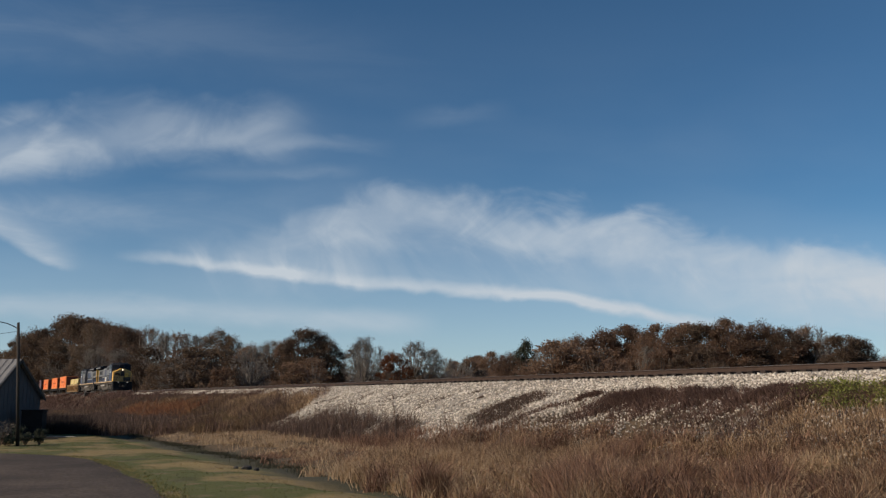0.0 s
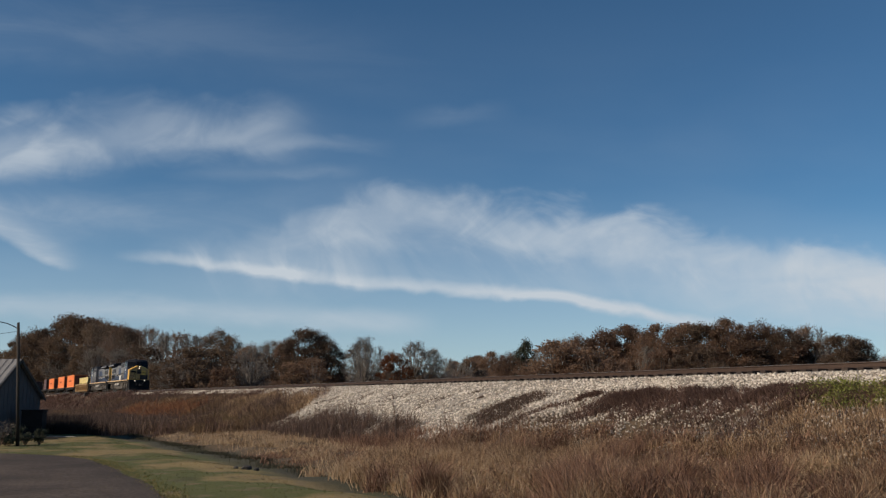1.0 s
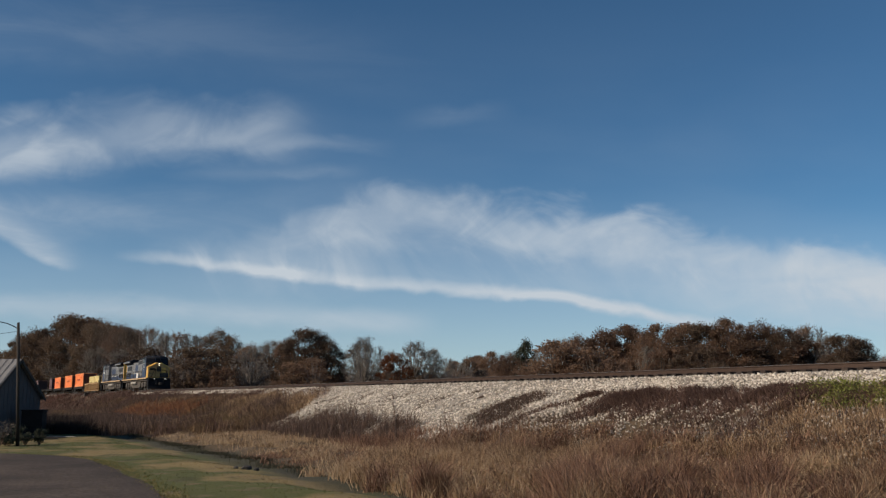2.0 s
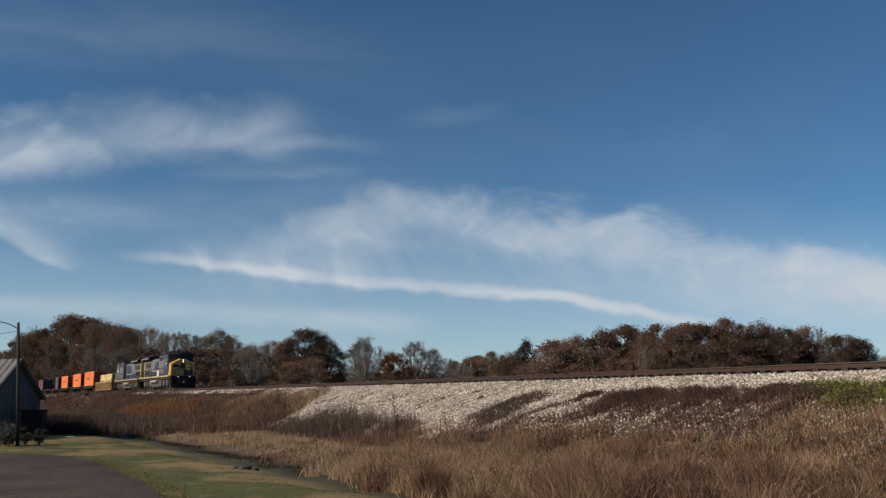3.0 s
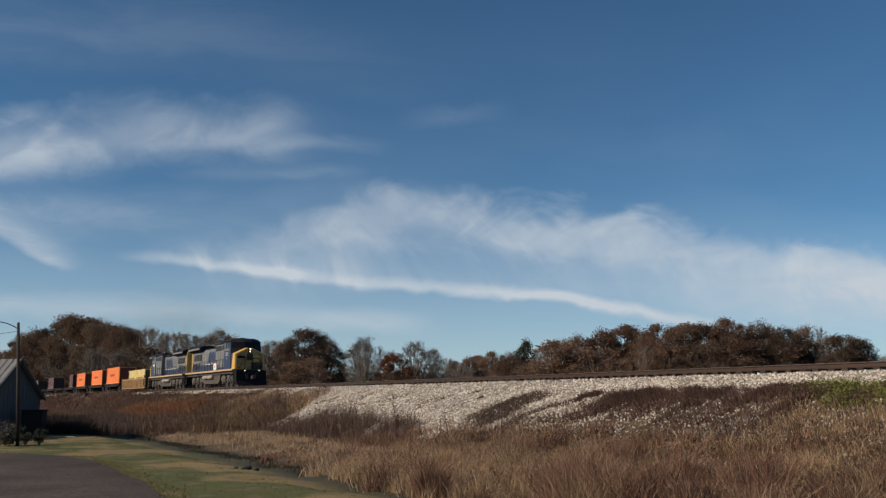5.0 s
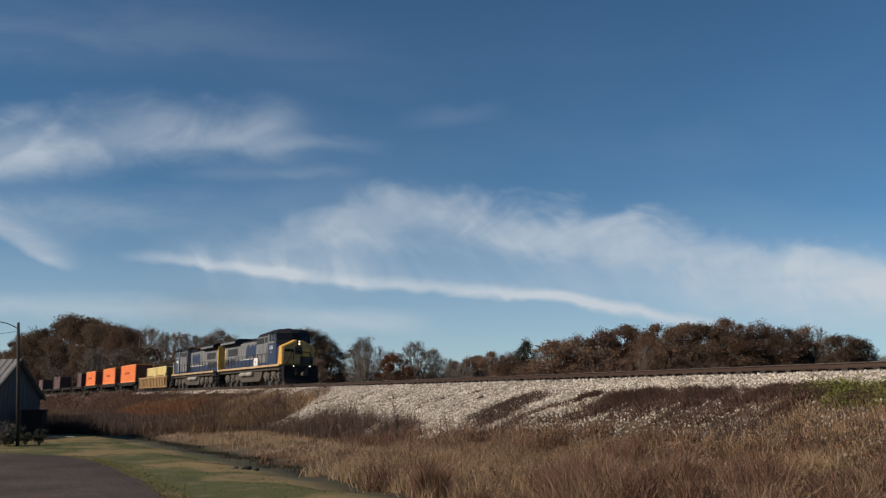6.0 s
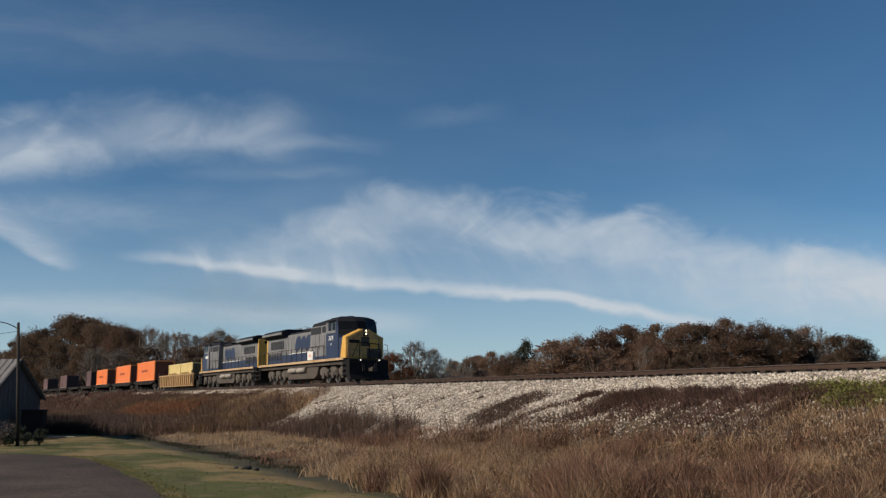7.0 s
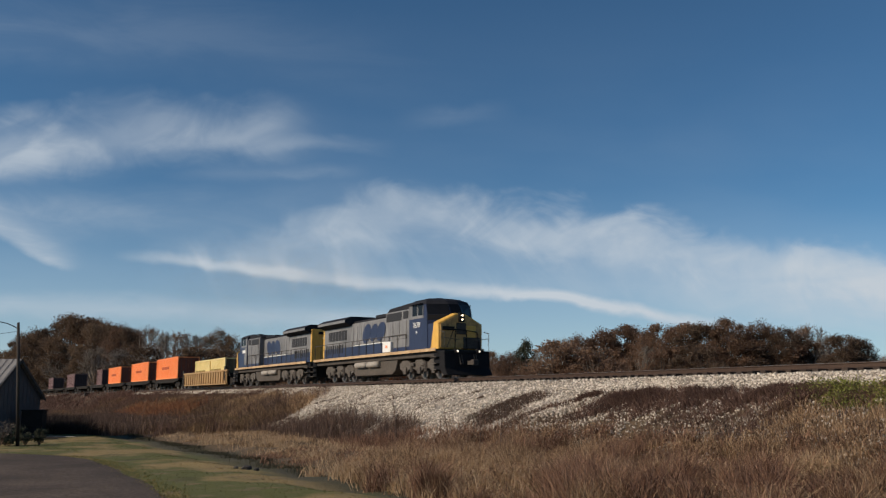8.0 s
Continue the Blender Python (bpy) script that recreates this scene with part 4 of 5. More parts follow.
def build_pole():
    pole = tagged(new("lamp_pole"), "leaning dark wooden yard-lamp pole with a curved arm", "lamp pole")
    pole.matrix_world = pose(-19.82, 43.18, -0.1)
    top = (-0.40, 0.0, 5.86)
    part("shaft", B(rod, (0, 0, 0), top, 0.085, 12, 0.062), M["pole"], pole, smooth=True)
    bm = bmesh.new()
    pts = [(-0.38, 0, 5.55), (-0.62, -0.05, 5.70), (-0.9, -0.1, 5.82), (-1.3, -0.18, 5.90), (-1.8, -0.28, 5.90)]
    for p, q in zip(pts, pts[1:]):
        rod(bm, p, q, 0.022, 8)
    part("arm", bm, M["black"], pole, "thin curved steel arm", True)
    bm = bmesh.new()
    for k in range(10):
        x0, x1 = k / 10, (k + 1) / 10
        f = lambda x: (-0.36 - 9 * x, 0.2 - 1.5 * x, 5.48 - 1.6 * x + 1.2 * x * x)
        rod(bm, f(x0), f(x1), 0.010, 5)
    part("wire", bm, M["black"], pole, "drooping service wire")


def build_yard():
    # black bin behind the shed's corner
    bin_ = tagged(new("waste_bin"), "large black steel bin beside the shed", "bin")
    bin_.matrix_world = pose(-23.95, 54.0, 0, 0, 0, 8)
    part("body", B(box, -0.58, 0.58, -0.48, 0.48, 0.08, 1.46, 0.04), M["black"], bin_)
    part("lid", B(box, -0.62, 0.62, -0.52, 0.52, 1.46, 1.55, 0.02), M["black"], bin_)
    for x in (-0.45, 0.45):
        part("foot", B(box, x - 0.08, x + 0.08, -0.40, 0.40, -0.01, 0.08), M["black"], bin_)
    r = random.Random(3)
    for k in range(5):
        ob = mesh_ob("plank", B(box, -1.3, 1.3, -0.09, 0.09, 0, 0.04, 0.006), M["plank" if k == 0 else "pole"])
        ob.matrix_world = pose(-22.3 + 0.1 * k - 0.5 * (k % 2), 53.0 - 0.9 * k, 0.02 + 0.012 * k, 0, 0, r.uniform(-12, 12))
        tagged(ob, "weathered plank lying in the grass by the shed", "plank", "planks by the shed")
    # shrubs by the pole
    g = np.random.default_rng(12)
    for x, y, h, kind in ((-20.6, 43.0, 1.1, "pale"), (-19.9, 44.1, 0.55, "dark"), (-20.6, 43.6, 0.65, "dark"), (-20.1, 42.9, 0.45, "dark"), (-19.35, 44.4, 0.5, "dark"), (-22.6, 52.2, 0.5, "dark"), (-21.4, 44.9, 0.7, "dark"), (-22.6, 48.5, 0.7, "dark"), (-21.9, 50.2, 0.55, "dark"), (-21.0, 46.4, 0.5, "dark"), (-23.4, 51.0, 0.8, "dark")):
        shrub = tagged(new("shrub"), "straggly pale-leaved shrub by the shed" if kind == "pale" else "low dark shrub by the shed", "shrub", "shrubs by the shed")
        shrub.matrix_world = pose(x, y, 0)
        verts, faces = [], []
        tips = []
        for k in range(16):
            t = g.uniform(0, 6.28)
            q = (0.45 * h * math.cos(t), 0.45 * h * math.sin(t), h * g.uniform(0.6, 1.0))
            limb(verts, faces, (0, 0, -0.03), q, 0.012, 0.004, 4)
            tips.append(q)
        st = raw_ob("stems", verts, faces, M["brush"])
        st.parent = shrub
        c = np.array(tips)[g.integers(0, 16, 500)] * g.uniform(0.55, 1.0, (500, 1)) + g.normal(0, 0.09 * h, (500, 3))
        c[:, 2] = np.maximum(c[:, 2], 0.02)
        v, f = leaf_quads(c, 0, 0.04, g)
        lv = raw_ob("foliage", v, f, M["twig" if kind == "pale" else "evergreen"])
        lv.parent = shrub


build_wayside()
build_drive()
build_shed()
build_pole()
build_yard()

# ---- the train ----
M["blue"] = mat("dark_blue_paint", [(.014, .022, .055), (.026, .038, .085)], 1.2, 0.45, bump=0.02, stretch=(1, 1, 0.25))
M["grey"] = mat("grey_paint", [(.075, .076, .080), (.14, .142, .148), (.195, .196, .20), (.25, .25, .252)], 0.5, 0.55, bump=0.03, stretch=(1, 1, 0.22))
M["yellow"] = mat("yellow_paint", [(.55, .31, .055), (.74, .45, .11)], 1.0, 0.5, stretch=(1, 1, 0.3))
# the nose yellow again, with soot and the front's shade in its colour
M["shaded_sooty_yellow"] = mat("shaded_sooty_yellow_paint", [(.15, .085, .036), (.44, .27, .10), (.62, .40, .15)], 1.3, 0.6, stretch=(1, 1, 0.4))
M["sill"] = mat("stained_yellow_stripe", [(.26, .14, .065), (.60, .45, .27)], 1.5, 0.6, stretch=(1, 1, 1))
M["roof_black"] = mat("sooty_roof", [(.008, .009, .013), (.024, .025, .031)], 0.8, 0.7, spec=0.15)
M["under"] = mat("dusty_underframe", [(.028, .024, .022), (.085, .072, .062)], 1.2, 0.85)
M["truck"] = mat("dusty_truck_steel", [(.035, .030, .026), (.125, .110, .096)], 2.0, 0.8)
M["tank"] = mat("dusty_tank", [(.045, .037, .031), (.10, .084, .068)], 0.8, 0.7)
M["reservoir"] = mat("dusty_pale_tank", [(.20, .18, .155), (.42, .39, .35)], 2.5, 0.6)
M["white"] = mat("white_paint", [(.62, .62, .60), (.78, .78, .76)], 2, 0.5)
M["dark_glass"] = mat("dark_cab_glass", [(.006, .007, .009), (.010, .011, .014)], 2, 0.15, spec=0.10)
M["grille"] = mat("dark_grille", [(.012, .012, .014), (.030, .030, .034)], 3, 0.6, stretch=(1, 1, 12))
M["lamp"] = mat("lit_headlamp", [(.9, .85, .7), (.95, .9, .8)], 2, 0.3, emit=(1.0, 0.76, 0.48, 4.5))
M["ditch"] = mat("ditch_lamp", [(.9, .85, .7), (.95, .9, .8)], 2, 0.3, emit=(1.0, 0.86, 0.66, 1.2))
M["orange"] = mat("orange_container_paint", [(.84, .235, .062), (.93, .31, .095)], 0.6, 0.5, stretch=(1, 1, 0.3))
M["pale_yellow"] = mat("pale_yellow_container_paint", [(.66, .53, .22), (.80, .66, .31)], 0.6, 0.5)
M["mauve"] = mat("faded_maroon_paint", [(.13, .075, .075), (.20, .12, .115)], 0.6, 0.6)
M["wagon"] = mat("black_wagon_steel", [(.008, .007, .007), (.030, .026, .023)], 1.5, 0.85, spec=0.2)
# end doors: the side paints darkened, as the ends lie in shade
M["orange_end"] = mat("shaded_orange_door_paint", [(.17, .040, .020), (.26, .070, .034)], 0.8, 0.7)
M["pale_yellow_end"] = mat("shaded_yellow_door_paint", [(.10, .066, .030), (.19, .13, .060)], 0.8, 0.7)
M["mauve_end"] = mat("shaded_maroon_door_paint", [(.035, .020, .019), (.065, .038, .036)], 0.8, 0.7)
M["tan"] = mat("tan_wagon_paint", [(.22, .13, .055), (.40, .26, .12)], 0.8, 0.65, stretch=(1, 1, 0.4))
M["wheel"] = mat("worn_wheel_steel", [(.10, .085, .075), (.20, .18, .165)], 3, 0.5, 0.5)

SPEED, GAIN, LEAD, WHEEL_R = 13.2706, -0.1162, 0.073, 0.51
SPINNING = []
MOVING = []


def train_way(t):
    """How far the front coupler stands along the line at t seconds."""
    return LEAD + SPEED * (t - 8) + 0.5 * GAIN * (t - 8) ** 2


def wheelset(parent, x, forward=1, r=WHEEL_R):
    bm = bmesh.new()
    rod(bm, (0, -0.95, 0), (0, 0.95, 0), 0.08, 10)
    for y in (-0.755, 0.755):
        rod(bm, (0, y - 0.06, 0), (0, y + 0.06, 0), r - 0.01, 24)
        i = -1 if y > 0 else 1
        rod(bm, (0, y + i * 0.07, 0), (0, y + i * 0.04, 0), r + 0.02, 24)
        rod(bm, (0, y - i * 0.085, 0), (0, y - i * 0.06, 0), 0.16, 12)
        for k in range(4):
            a = math.pi * k / 2
            rod(bm, (0.28 * math.cos(a), y - i * 0.075, 0.28 * math.sin(a)), (0.28 * math.cos(a), y - i * 0.058, 0.28 * math.sin(a)), 0.06, 6)
    ob = part("wheelset", bm, M["wheel"], parent, "worn steel wheelset")
    ob.matrix_basis = pose(x, 0, WHEEL_R)
    SPINNING.append((ob, x, forward))
    return ob


def loco_truck(parent, x0, x1, forward):
    """A three-axle truck between x0 and x1."""
    mid, half = (x0 + x1) / 2, (x1 - x0) / 2
    frame_bm = B(box, x0 + 0.2, x1 - 0.2, -0.75, 0.75, 0.55, 0.95, 0.04)
    truck = part("truck", frame_bm, M["under"], parent, "dusty three-axle truck")
    axles = [mid - half * 0.72, mid, mid + half * 0.72]
    for y in (-1.12, 1.12):
        outline = [(x0, 0.62), (x0, 0.92)]
        for a in axles:
            outline += [(a - 0.62, 0.98), (a - 0.35, 1.12), (a + 0.35, 1.12), (a + 0.62, 0.98)]
        outline += [(x1, 0.92), (x1, 0.62)]
        for a in axles[::-1]:
            outline += [(a + 0.50, 0.60), (a + 0.30, 0.46), (a + 0.26, 0.70), (a - 0.26, 0.70), (a - 0.30, 0.46), (a - 0.50, 0.60)]
        side = part("side_frame", B(prism, outline, y - 0.07, y + 0.07), M["truck"], truck, "cast steel side frame")
        for a in axles:
            part("axle_box", B(box, a - 0.2, a + 0.2, y - 0.13, y + 0.13, 0.30, 0.72, 0.05), M["truck"], truck)
            sx = a + half * 0.36
            if a != axles[-1]:
                part("spring", B(rod, (sx, y * 1.06, 0.42), (sx, y * 1.06, 0.98), 0.13, 10), M["under"], truck)
        s = 1 if y > 0 else -1
        part("brake_cylinder", B(rod, (mid - 0.9, y + s * 0.12, 0.84), (mid - 0.45, y + s * 0.12, 0.84), 0.11, 10), M["truck"], truck)
        part("brake_cylinder", B(rod, (mid + 0.45, y + s * 0.12, 0.84), (mid + 0.9, y + s * 0.12, 0.84), 0.11, 10), M["truck"], truck)
    for a in axles:
        wheelset(parent, a, forward)


def coupler(parent, x, out):
    bm = bmesh.new()
    box(bm, min(x, x - out * 0.75), max(x, x - out * 0.75), -0.1, 0.1, 0.72, 0.94, 0.02)
    box(bm, min(x, x - out * 0.3) , max(x, x - out * 0.3), -0.17, 0.17, 0.68, 1.0, 0.05)
    part("coupler", bm, M["under"], parent)


def handrail(parent, x0, x1, y, z, count):
    bm = bmesh.new()
    rod(bm, (x0, y, z + 1.05), (x1, y, z + 1.05), 0.022, 8)
    rail = part("handrail", bm, M["under"], parent, "thin dark handrail")
    for k in range(count):
        x = x0 + (x1 - x0) * k / (count - 1)
        part("post", B(rod, (x, y, z - 0.02), (x, y, z + 1.06), 0.024, 6), M["under"], rail)


def wide_nose(parent):
    """The broad nose under the windscreen, with falling shoulders and raked cheeks."""
    front = [(-1.42, 1.62), (-1.42, 3.06), (-0.34, 3.60), (0.34, 3.60), (1.42, 3.06), (1.42, 1.62)]
    back = [(-1.485, 1.62), (-1.485, 3.12), (-0.36, 3.66), (0.36, 3.66), (1.485, 3.12), (1.485, 1.62)]
    bm = bmesh.new()
    a = [bm.verts.new((-2.48 + 0.36 * (z - 1.62) / 1.5, y, z)) for y, z in back]
    b = [bm.verts.new((-1.70, y, z)) for y, z in front]
    for i in range(6):
        bm.faces.new((a[i], a[(i + 1) % 6], b[(i + 1) % 6], b[i]))
    bm.faces.new(a)
    bm.faces.new(b[::-1])
    bmesh.ops.recalc_face_normals(bm, faces=bm.faces)
    bmesh.ops.bevel(bm, geom=[e for e in bm.edges if all(v.co.x > -1.8 for v in e.verts)], offset=0.07, segments=3, affect="EDGES", profile=0.5)
    nose = part("nose", bm, M["yellow"], parent, "bright yellow nose")
    # blue body behind the yellow
    part("nose_body", B(box, -3.0, -2.10, -1.44, 1.44, 1.62, 3.08, 0.03), M["blue"], nose, "dark blue nose body")
    # front plate gets its shade from the darker yellow
    part("nose_front", B(prism, [(-1.30, 1.70), (1.30, 1.70), (1.30, 3.02), (0.30, 3.50), (-0.30, 3.50), (-1.30, 3.02)], 1.64, 1.69), M["shaded_sooty_yellow"], nose, "sooty yellow nose front, coloured darker for its shade").matrix_basis = pose(0, 0, 0, 0, 0, 90)
    part("nose_door", B(box, -1.72, -1.615, 0.35, 0.95, 1.72, 2.95, 0.02), M["yellow"], nose)
    part("number_board", B(box, -1.74, -1.60, -1.20, -0.42, 2.66, 2.88, 0.02), M["black"], nose, "dark number board")
    part("brake_wheel_recess", B(box, -1.72, -1.61, 0.15, 1.28, 1.66, 2.30, 0.02), M["under"], nose, "dark recess in the nose")
    part("lamp_bracket", B(box, -1.72, -1.58, -0.30, 0.30, 2.45, 3.10, 0.03), M["under"], nose, "dark sooty bracket")
    bm = bmesh.new()
    for p, q in (((-1.52, -1.2, 2.72), (-1.45, -0.35, 2.72)), ((-1.45, -0.35, 2.72), (-1.45, 0.9, 2.60)), ((-1.50, -0.55, 2.70), (-1.48, -1.0, 1.70)), ((-1.47, -0.45, 2.70), (-1.45, -0.50, 1.62)), ((-1.47, 0.25, 2.68), (-1.45, 0.25, 1.62)), ((-1.50, 0.95, 2.62), (-1.45, 1.1, 1.62)), ((-1.50, -1.2, 2.72), (-1.66, -1.2, 2.72)), ((-1.50, 0.9, 2.60), (-1.66, 0.9, 2.60))):
        rod(bm, p, q, 0.030, 6)
    part("grab_iron", bm, M["black"], nose, "dark grab irons")
    return nose


def locomotive(label, forward, numbered):
    """Six-axle wide-cab diesel; x = 0 is its front coupler, the rails' tops are z = 0."""
    loco = tagged(new("locomotive"), label, "locomotive", "locomotives of the train")
    L = 21.54
    # frame, walkway and its stripe
    part("underframe", B(box, -20.6, -1.5, -1.35, 1.35, 1.22, 1.50, 0.03), M["under"], loco, "dusty dark underframe")
    deck = part("walkway", B(box, -20.75, -1.75, -1.55, 1.55, 1.50, 1.60, 0.01), M["under"], loco)
    for y in (-1.56, 1.56):
        part("stripe", B(box, -20.75, -1.75, y - 0.015, y + 0.015, 1.50, 1.67), M["sill"], deck, "rust-stained yellow edge stripe")
    # fuel tank between the trucks
    outline = [(-13.9, 1.22), (-13.9, 0.52), (-13.6, 0.34), (-8.0, 0.34), (-7.5, 0.60), (-7.2, 1.22)]
    tank = part("fuel_tank", B(prism, outline, -1.25, 1.25, 0.05), M["tank"], loco, "dusty brown fuel tank")
    for y in (-1.36, 1.36):
        for x in (-13.2, -11.3):
            part("air_reservoir", B(rod, (x, y, 1.03), (x + 1.6, y, 1.03), 0.19, 14), M["reservoir"], tank, "pale air reservoir", True)
    loco_truck(loco, -19.1, -14.1, forward)
    loco_truck(loco, -7.0, -1.95, forward)
    # long hood
    hood = part("long_hood", B(box, -20.1, -8.6, -0.98, 0.98, 1.60, 3.95, 0.06), M["grey"], loco, "grey long hood")
    for y in (-0.985, 0.985):
        part("hood_band", B(box, -20.05, -8.62, y - 0.012, y + 0.012, 1.62, 2.36), M["blue"], hood, "dark blue lower band")
        part("hood_line", B(box, -14.6, -8.62, y - 0.018, y + 0.018, 2.37, 2.44), M["white"], hood, "thin white line")
        for k in range(9):
            x = -14.9 + k * 0.62
            part("hood_door", B(box, x - 0.27, x + 0.27, y - 0.022, y + 0.022, 2.48, 3.74, 0.01), M["grey"], hood)
        for k in range(8):
            x = -19.6 + k * 0.42
            part("louvre", B(box, x - 0.10, x + 0.10, y - 0.03, y + 0.03, 2.02, 2.62, 0.008), M["grille"], hood, "dark louvre")
        part("intake_grille", B(box, -19.2, -15.9, y - 0.035, y + 0.035, 2.92, 3.58, 0.01), M["grille"], hood, "dark air intake")
        for k in range(6):
            x = -18.9 + k * 0.54
            part("grille_bar", B(box, x - 0.02, x + 0.02, y - 0.05, y + 0.05, 2.92, 3.58), M["grey"], hood)
        # plain emblem: slanted dark blue ovals
        s = 1 if y > 0 else -1
        ya = y + s * 0.031
        for x, rx, rz in ((-12.40, 0.66, 0.62), (-11.28, 0.56, 0.58), (-10.18, 0.66, 0.61)):
            oval = [(x + rx * math.cos(a) + 0.22 * math.sin(a), 3.13 + rz * math.sin(a)) for a in [math.pi * k / 8 for k in range(16)]]
            part("emblem", B(prism, oval, ya - 0.006, ya + 0.006), M["blue"], hood, "dark blue emblem oval")
    end = part("hood_end", B(box, -20.32, -20.08, -1.0, 1.0, 1.60, 4.12, 0.05), M["yellow"], loco, "yellow hood end")
    part("number_board", B(box, -20.36, -20.31, -0.45, 0.45, 3.72, 3.92), M["black"], end)
    part("end_lamp", B(rod, (-20.38, 0, 3.45), (-20.31, 0, 3.45), 0.11, 12), M["white"], end)
    # radiator wings overhanging the rear
    wing = [(-1.50, 4.02), (-1.50, 4.22), (-1.05, 4.46), (1.05, 4.46), (1.50, 4.22), (1.50, 4.02), (0.95, 3.80), (-0.95, 3.80)]
    bm = bmesh.new()
    a = [bm.verts.new((-20.2, y, z)) for y, z in wing]
    b = [bm.verts.new((-15.0, y, z)) for y, z in wing]
    bm.faces.new(a)
    bm.faces.new(b[::-1])
    for i in range(8):
        bm.faces.new((a[i], b[i], b[(i + 1) % 8], a[(i + 1) % 8]))
    bmesh.ops.recalc_face_normals(bm, faces=bm.faces)
    rad = part("radiator", bm, M["roof_black"], loco, "dark overhanging radiator")
    for y in (-1.505, 1.505):
        part("radiator_edge", B(box, -20.15, -15.05, y - 0.012, y + 0.012, 4.03, 4.21), M["grey"], rad, "pale radiator edge")
    part("hood_roof", B(box, -15.0, -8.6, -0.85, 0.85, 3.94, 4.10, 0.05), M["roof_black"], loco)
    part("exhaust_stack", B(box, -12.6, -11.6, -0.3, 0.3, 4.10, 4.30, 0.03), M["roof_black"], loco, "sooty exhaust stack")
    part("brake_box", B(box, -11.3, -8.7, -0.9, 0.9, 4.02, 4.24, 0.04), M["roof_black"], loco)
    # equipment cab behind the driver's cab
    eq = part("equipment_cab", B(box, -8.6, -5.2, -1.42, 1.42, 1.60, 4.14, 0.05), M["grey"], loco, "grey equipment compartment")
    part("equipment_roof", B(prism, [(-8.75, 4.10), (-5.2, 4.10), (-5.2, 4.52), (-8.3, 4.38)], -1.30, 1.30, 0.05), M["roof_black"], eq)
    for y in (-1.43, 1.43):
        part("vent", B(box, -8.45, -6.35, y - 0.02, y + 0.02, 3.55, 4.05, 0.01), M["grille"], eq, "dark side vent")
        part("vent", B(box, -6.1, -5.45, y - 0.02, y + 0.02, 3.60, 4.05, 0.01), M["grille"], eq, "dark side vent")
        part("equipment_band", B(box, -8.58, -5.22, y - 0.012, y + 0.012, 1.62, 1.92), M["blue"], eq, "dark blue lower band")
        for x in (-7.95, -7.0, -6.05):
            part("equipment_door", B(box, x - 0.42, x + 0.42, y - 0.022, y + 0.022, 2.42, 3.48, 0.01), M["grey"], eq)
        if not numbered:
            continue
        part("battery_box", B(box, -8.65, -7.5, y * 1.06 - 0.09, y * 1.06 + 0.09, 1.69, 2.32, 0.02), M["white"], eq, "white battery box cover")
        part("box_mark", B(box, -8.2, -7.95, y * 1.125 - 0.012, y * 1.125 + 0.012, 1.95, 2.1), M["orange"], eq)
    # driver's cab
    rings = []
    for z, side, mid, w, back in ((1.60, -2.90, -2.45, 1.48, -5.2), (3.30, -2.95, -2.10, 1.48, -5.2), (3.62, -2.95, -2.12, 1.48, -5.2), (4.24, -3.12, -2.50, 1.46, -5.2), (4.46, -3.25, -2.75, 1.36, -5.25), (4.62, -3.55, -3.25, 1.00, -5.3)):
        rings.append([(back, -w, z), (back, w, z), (side, w, z), (mid, 0.34, z), (mid, -0.34, z), (side, -w, z)])

    def loft(rs):
        bm = bmesh.new()
        vs = [[bm.verts.new(p) for p in r] for r in rs]
        for a, b in zip(vs, vs[1:]):
            for i in range(6):
                bm.faces.new((a[i], a[(i + 1) % 6], b[(i + 1) % 6], b[i]))
        bm.faces.new(vs[0][::-1])
        bm.faces.new(vs[-1])
        bmesh.ops.recalc_face_normals(bm, faces=bm.faces)
        return bm

    cab = part("cab", loft(rings[:4]), M["blue"], loco, "dark blue cab")
    roof = part("cab_roof", loft(rings[3:]), M["roof_black"], cab, "black cab roof")
    part("horn", B(box, -4.6, -4.1, -0.2, 0.2, 4.60, 4.74, 0.03), M["roof_black"], roof)
    for lo, hi, paint, name, label in ((rings[2], rings[3], "dark_glass", "windscreen", "dark windscreen"), (rings[1], rings[2], "black", "windscreen_apron", "black panel below the windscreen")):
        for i, j in ((2, 3), (3, 4), (4, 5)):
            c = [Vector(lo[i]), Vector(lo[j]), Vector(hi[j]), Vector(hi[i])]
            mid = sum(c, Vector()) / 4
            n = (c[1] - c[0]).cross(c[3] - c[0]).normalized()
            if n.x < 0:
                n = -n
            bm = bmesh.new()
            inner = [mid + (v - mid) * 0.965 for v in c]
            f1 = [bm.verts.new(v + n * 0.02) for v in inner]
            f2 = [bm.verts.new(v - n * 0.01) for v in inner]
            bm.faces.new(f1)
            bm.faces.new(f2[::-1])
            for a in range(4):
                bm.faces.new((f1[a], f1[(a + 1) % 4], f2[(a + 1) % 4], f2[a]))
            bmesh.ops.recalc_face_normals(bm, faces=bm.faces)
            part(name, bm, M[paint], cab, label)
    for y in (-1.485, 1.485):
        for x0, x1 in ((-4.75, -4.15), (-4.02, -3.45)):
            part("window", B(box, x0, x1, y - 0.015, y + 0.015, 3.62, 4.22, 0.01), M["dark_glass"], cab, "dark side window")
        part("window_panel", B(box, -5.18, -3.36, y - 0.008, y + 0.008, 3.46, 4.23), M["grey"], cab, "grey panel round the side windows")
        if not numbered:
            part("cab_door", B(box, -5.12, -4.42, y - 0.010, y + 0.010, 1.9, 3.40, 0.01), M["grey"], cab, "pale grey side door")
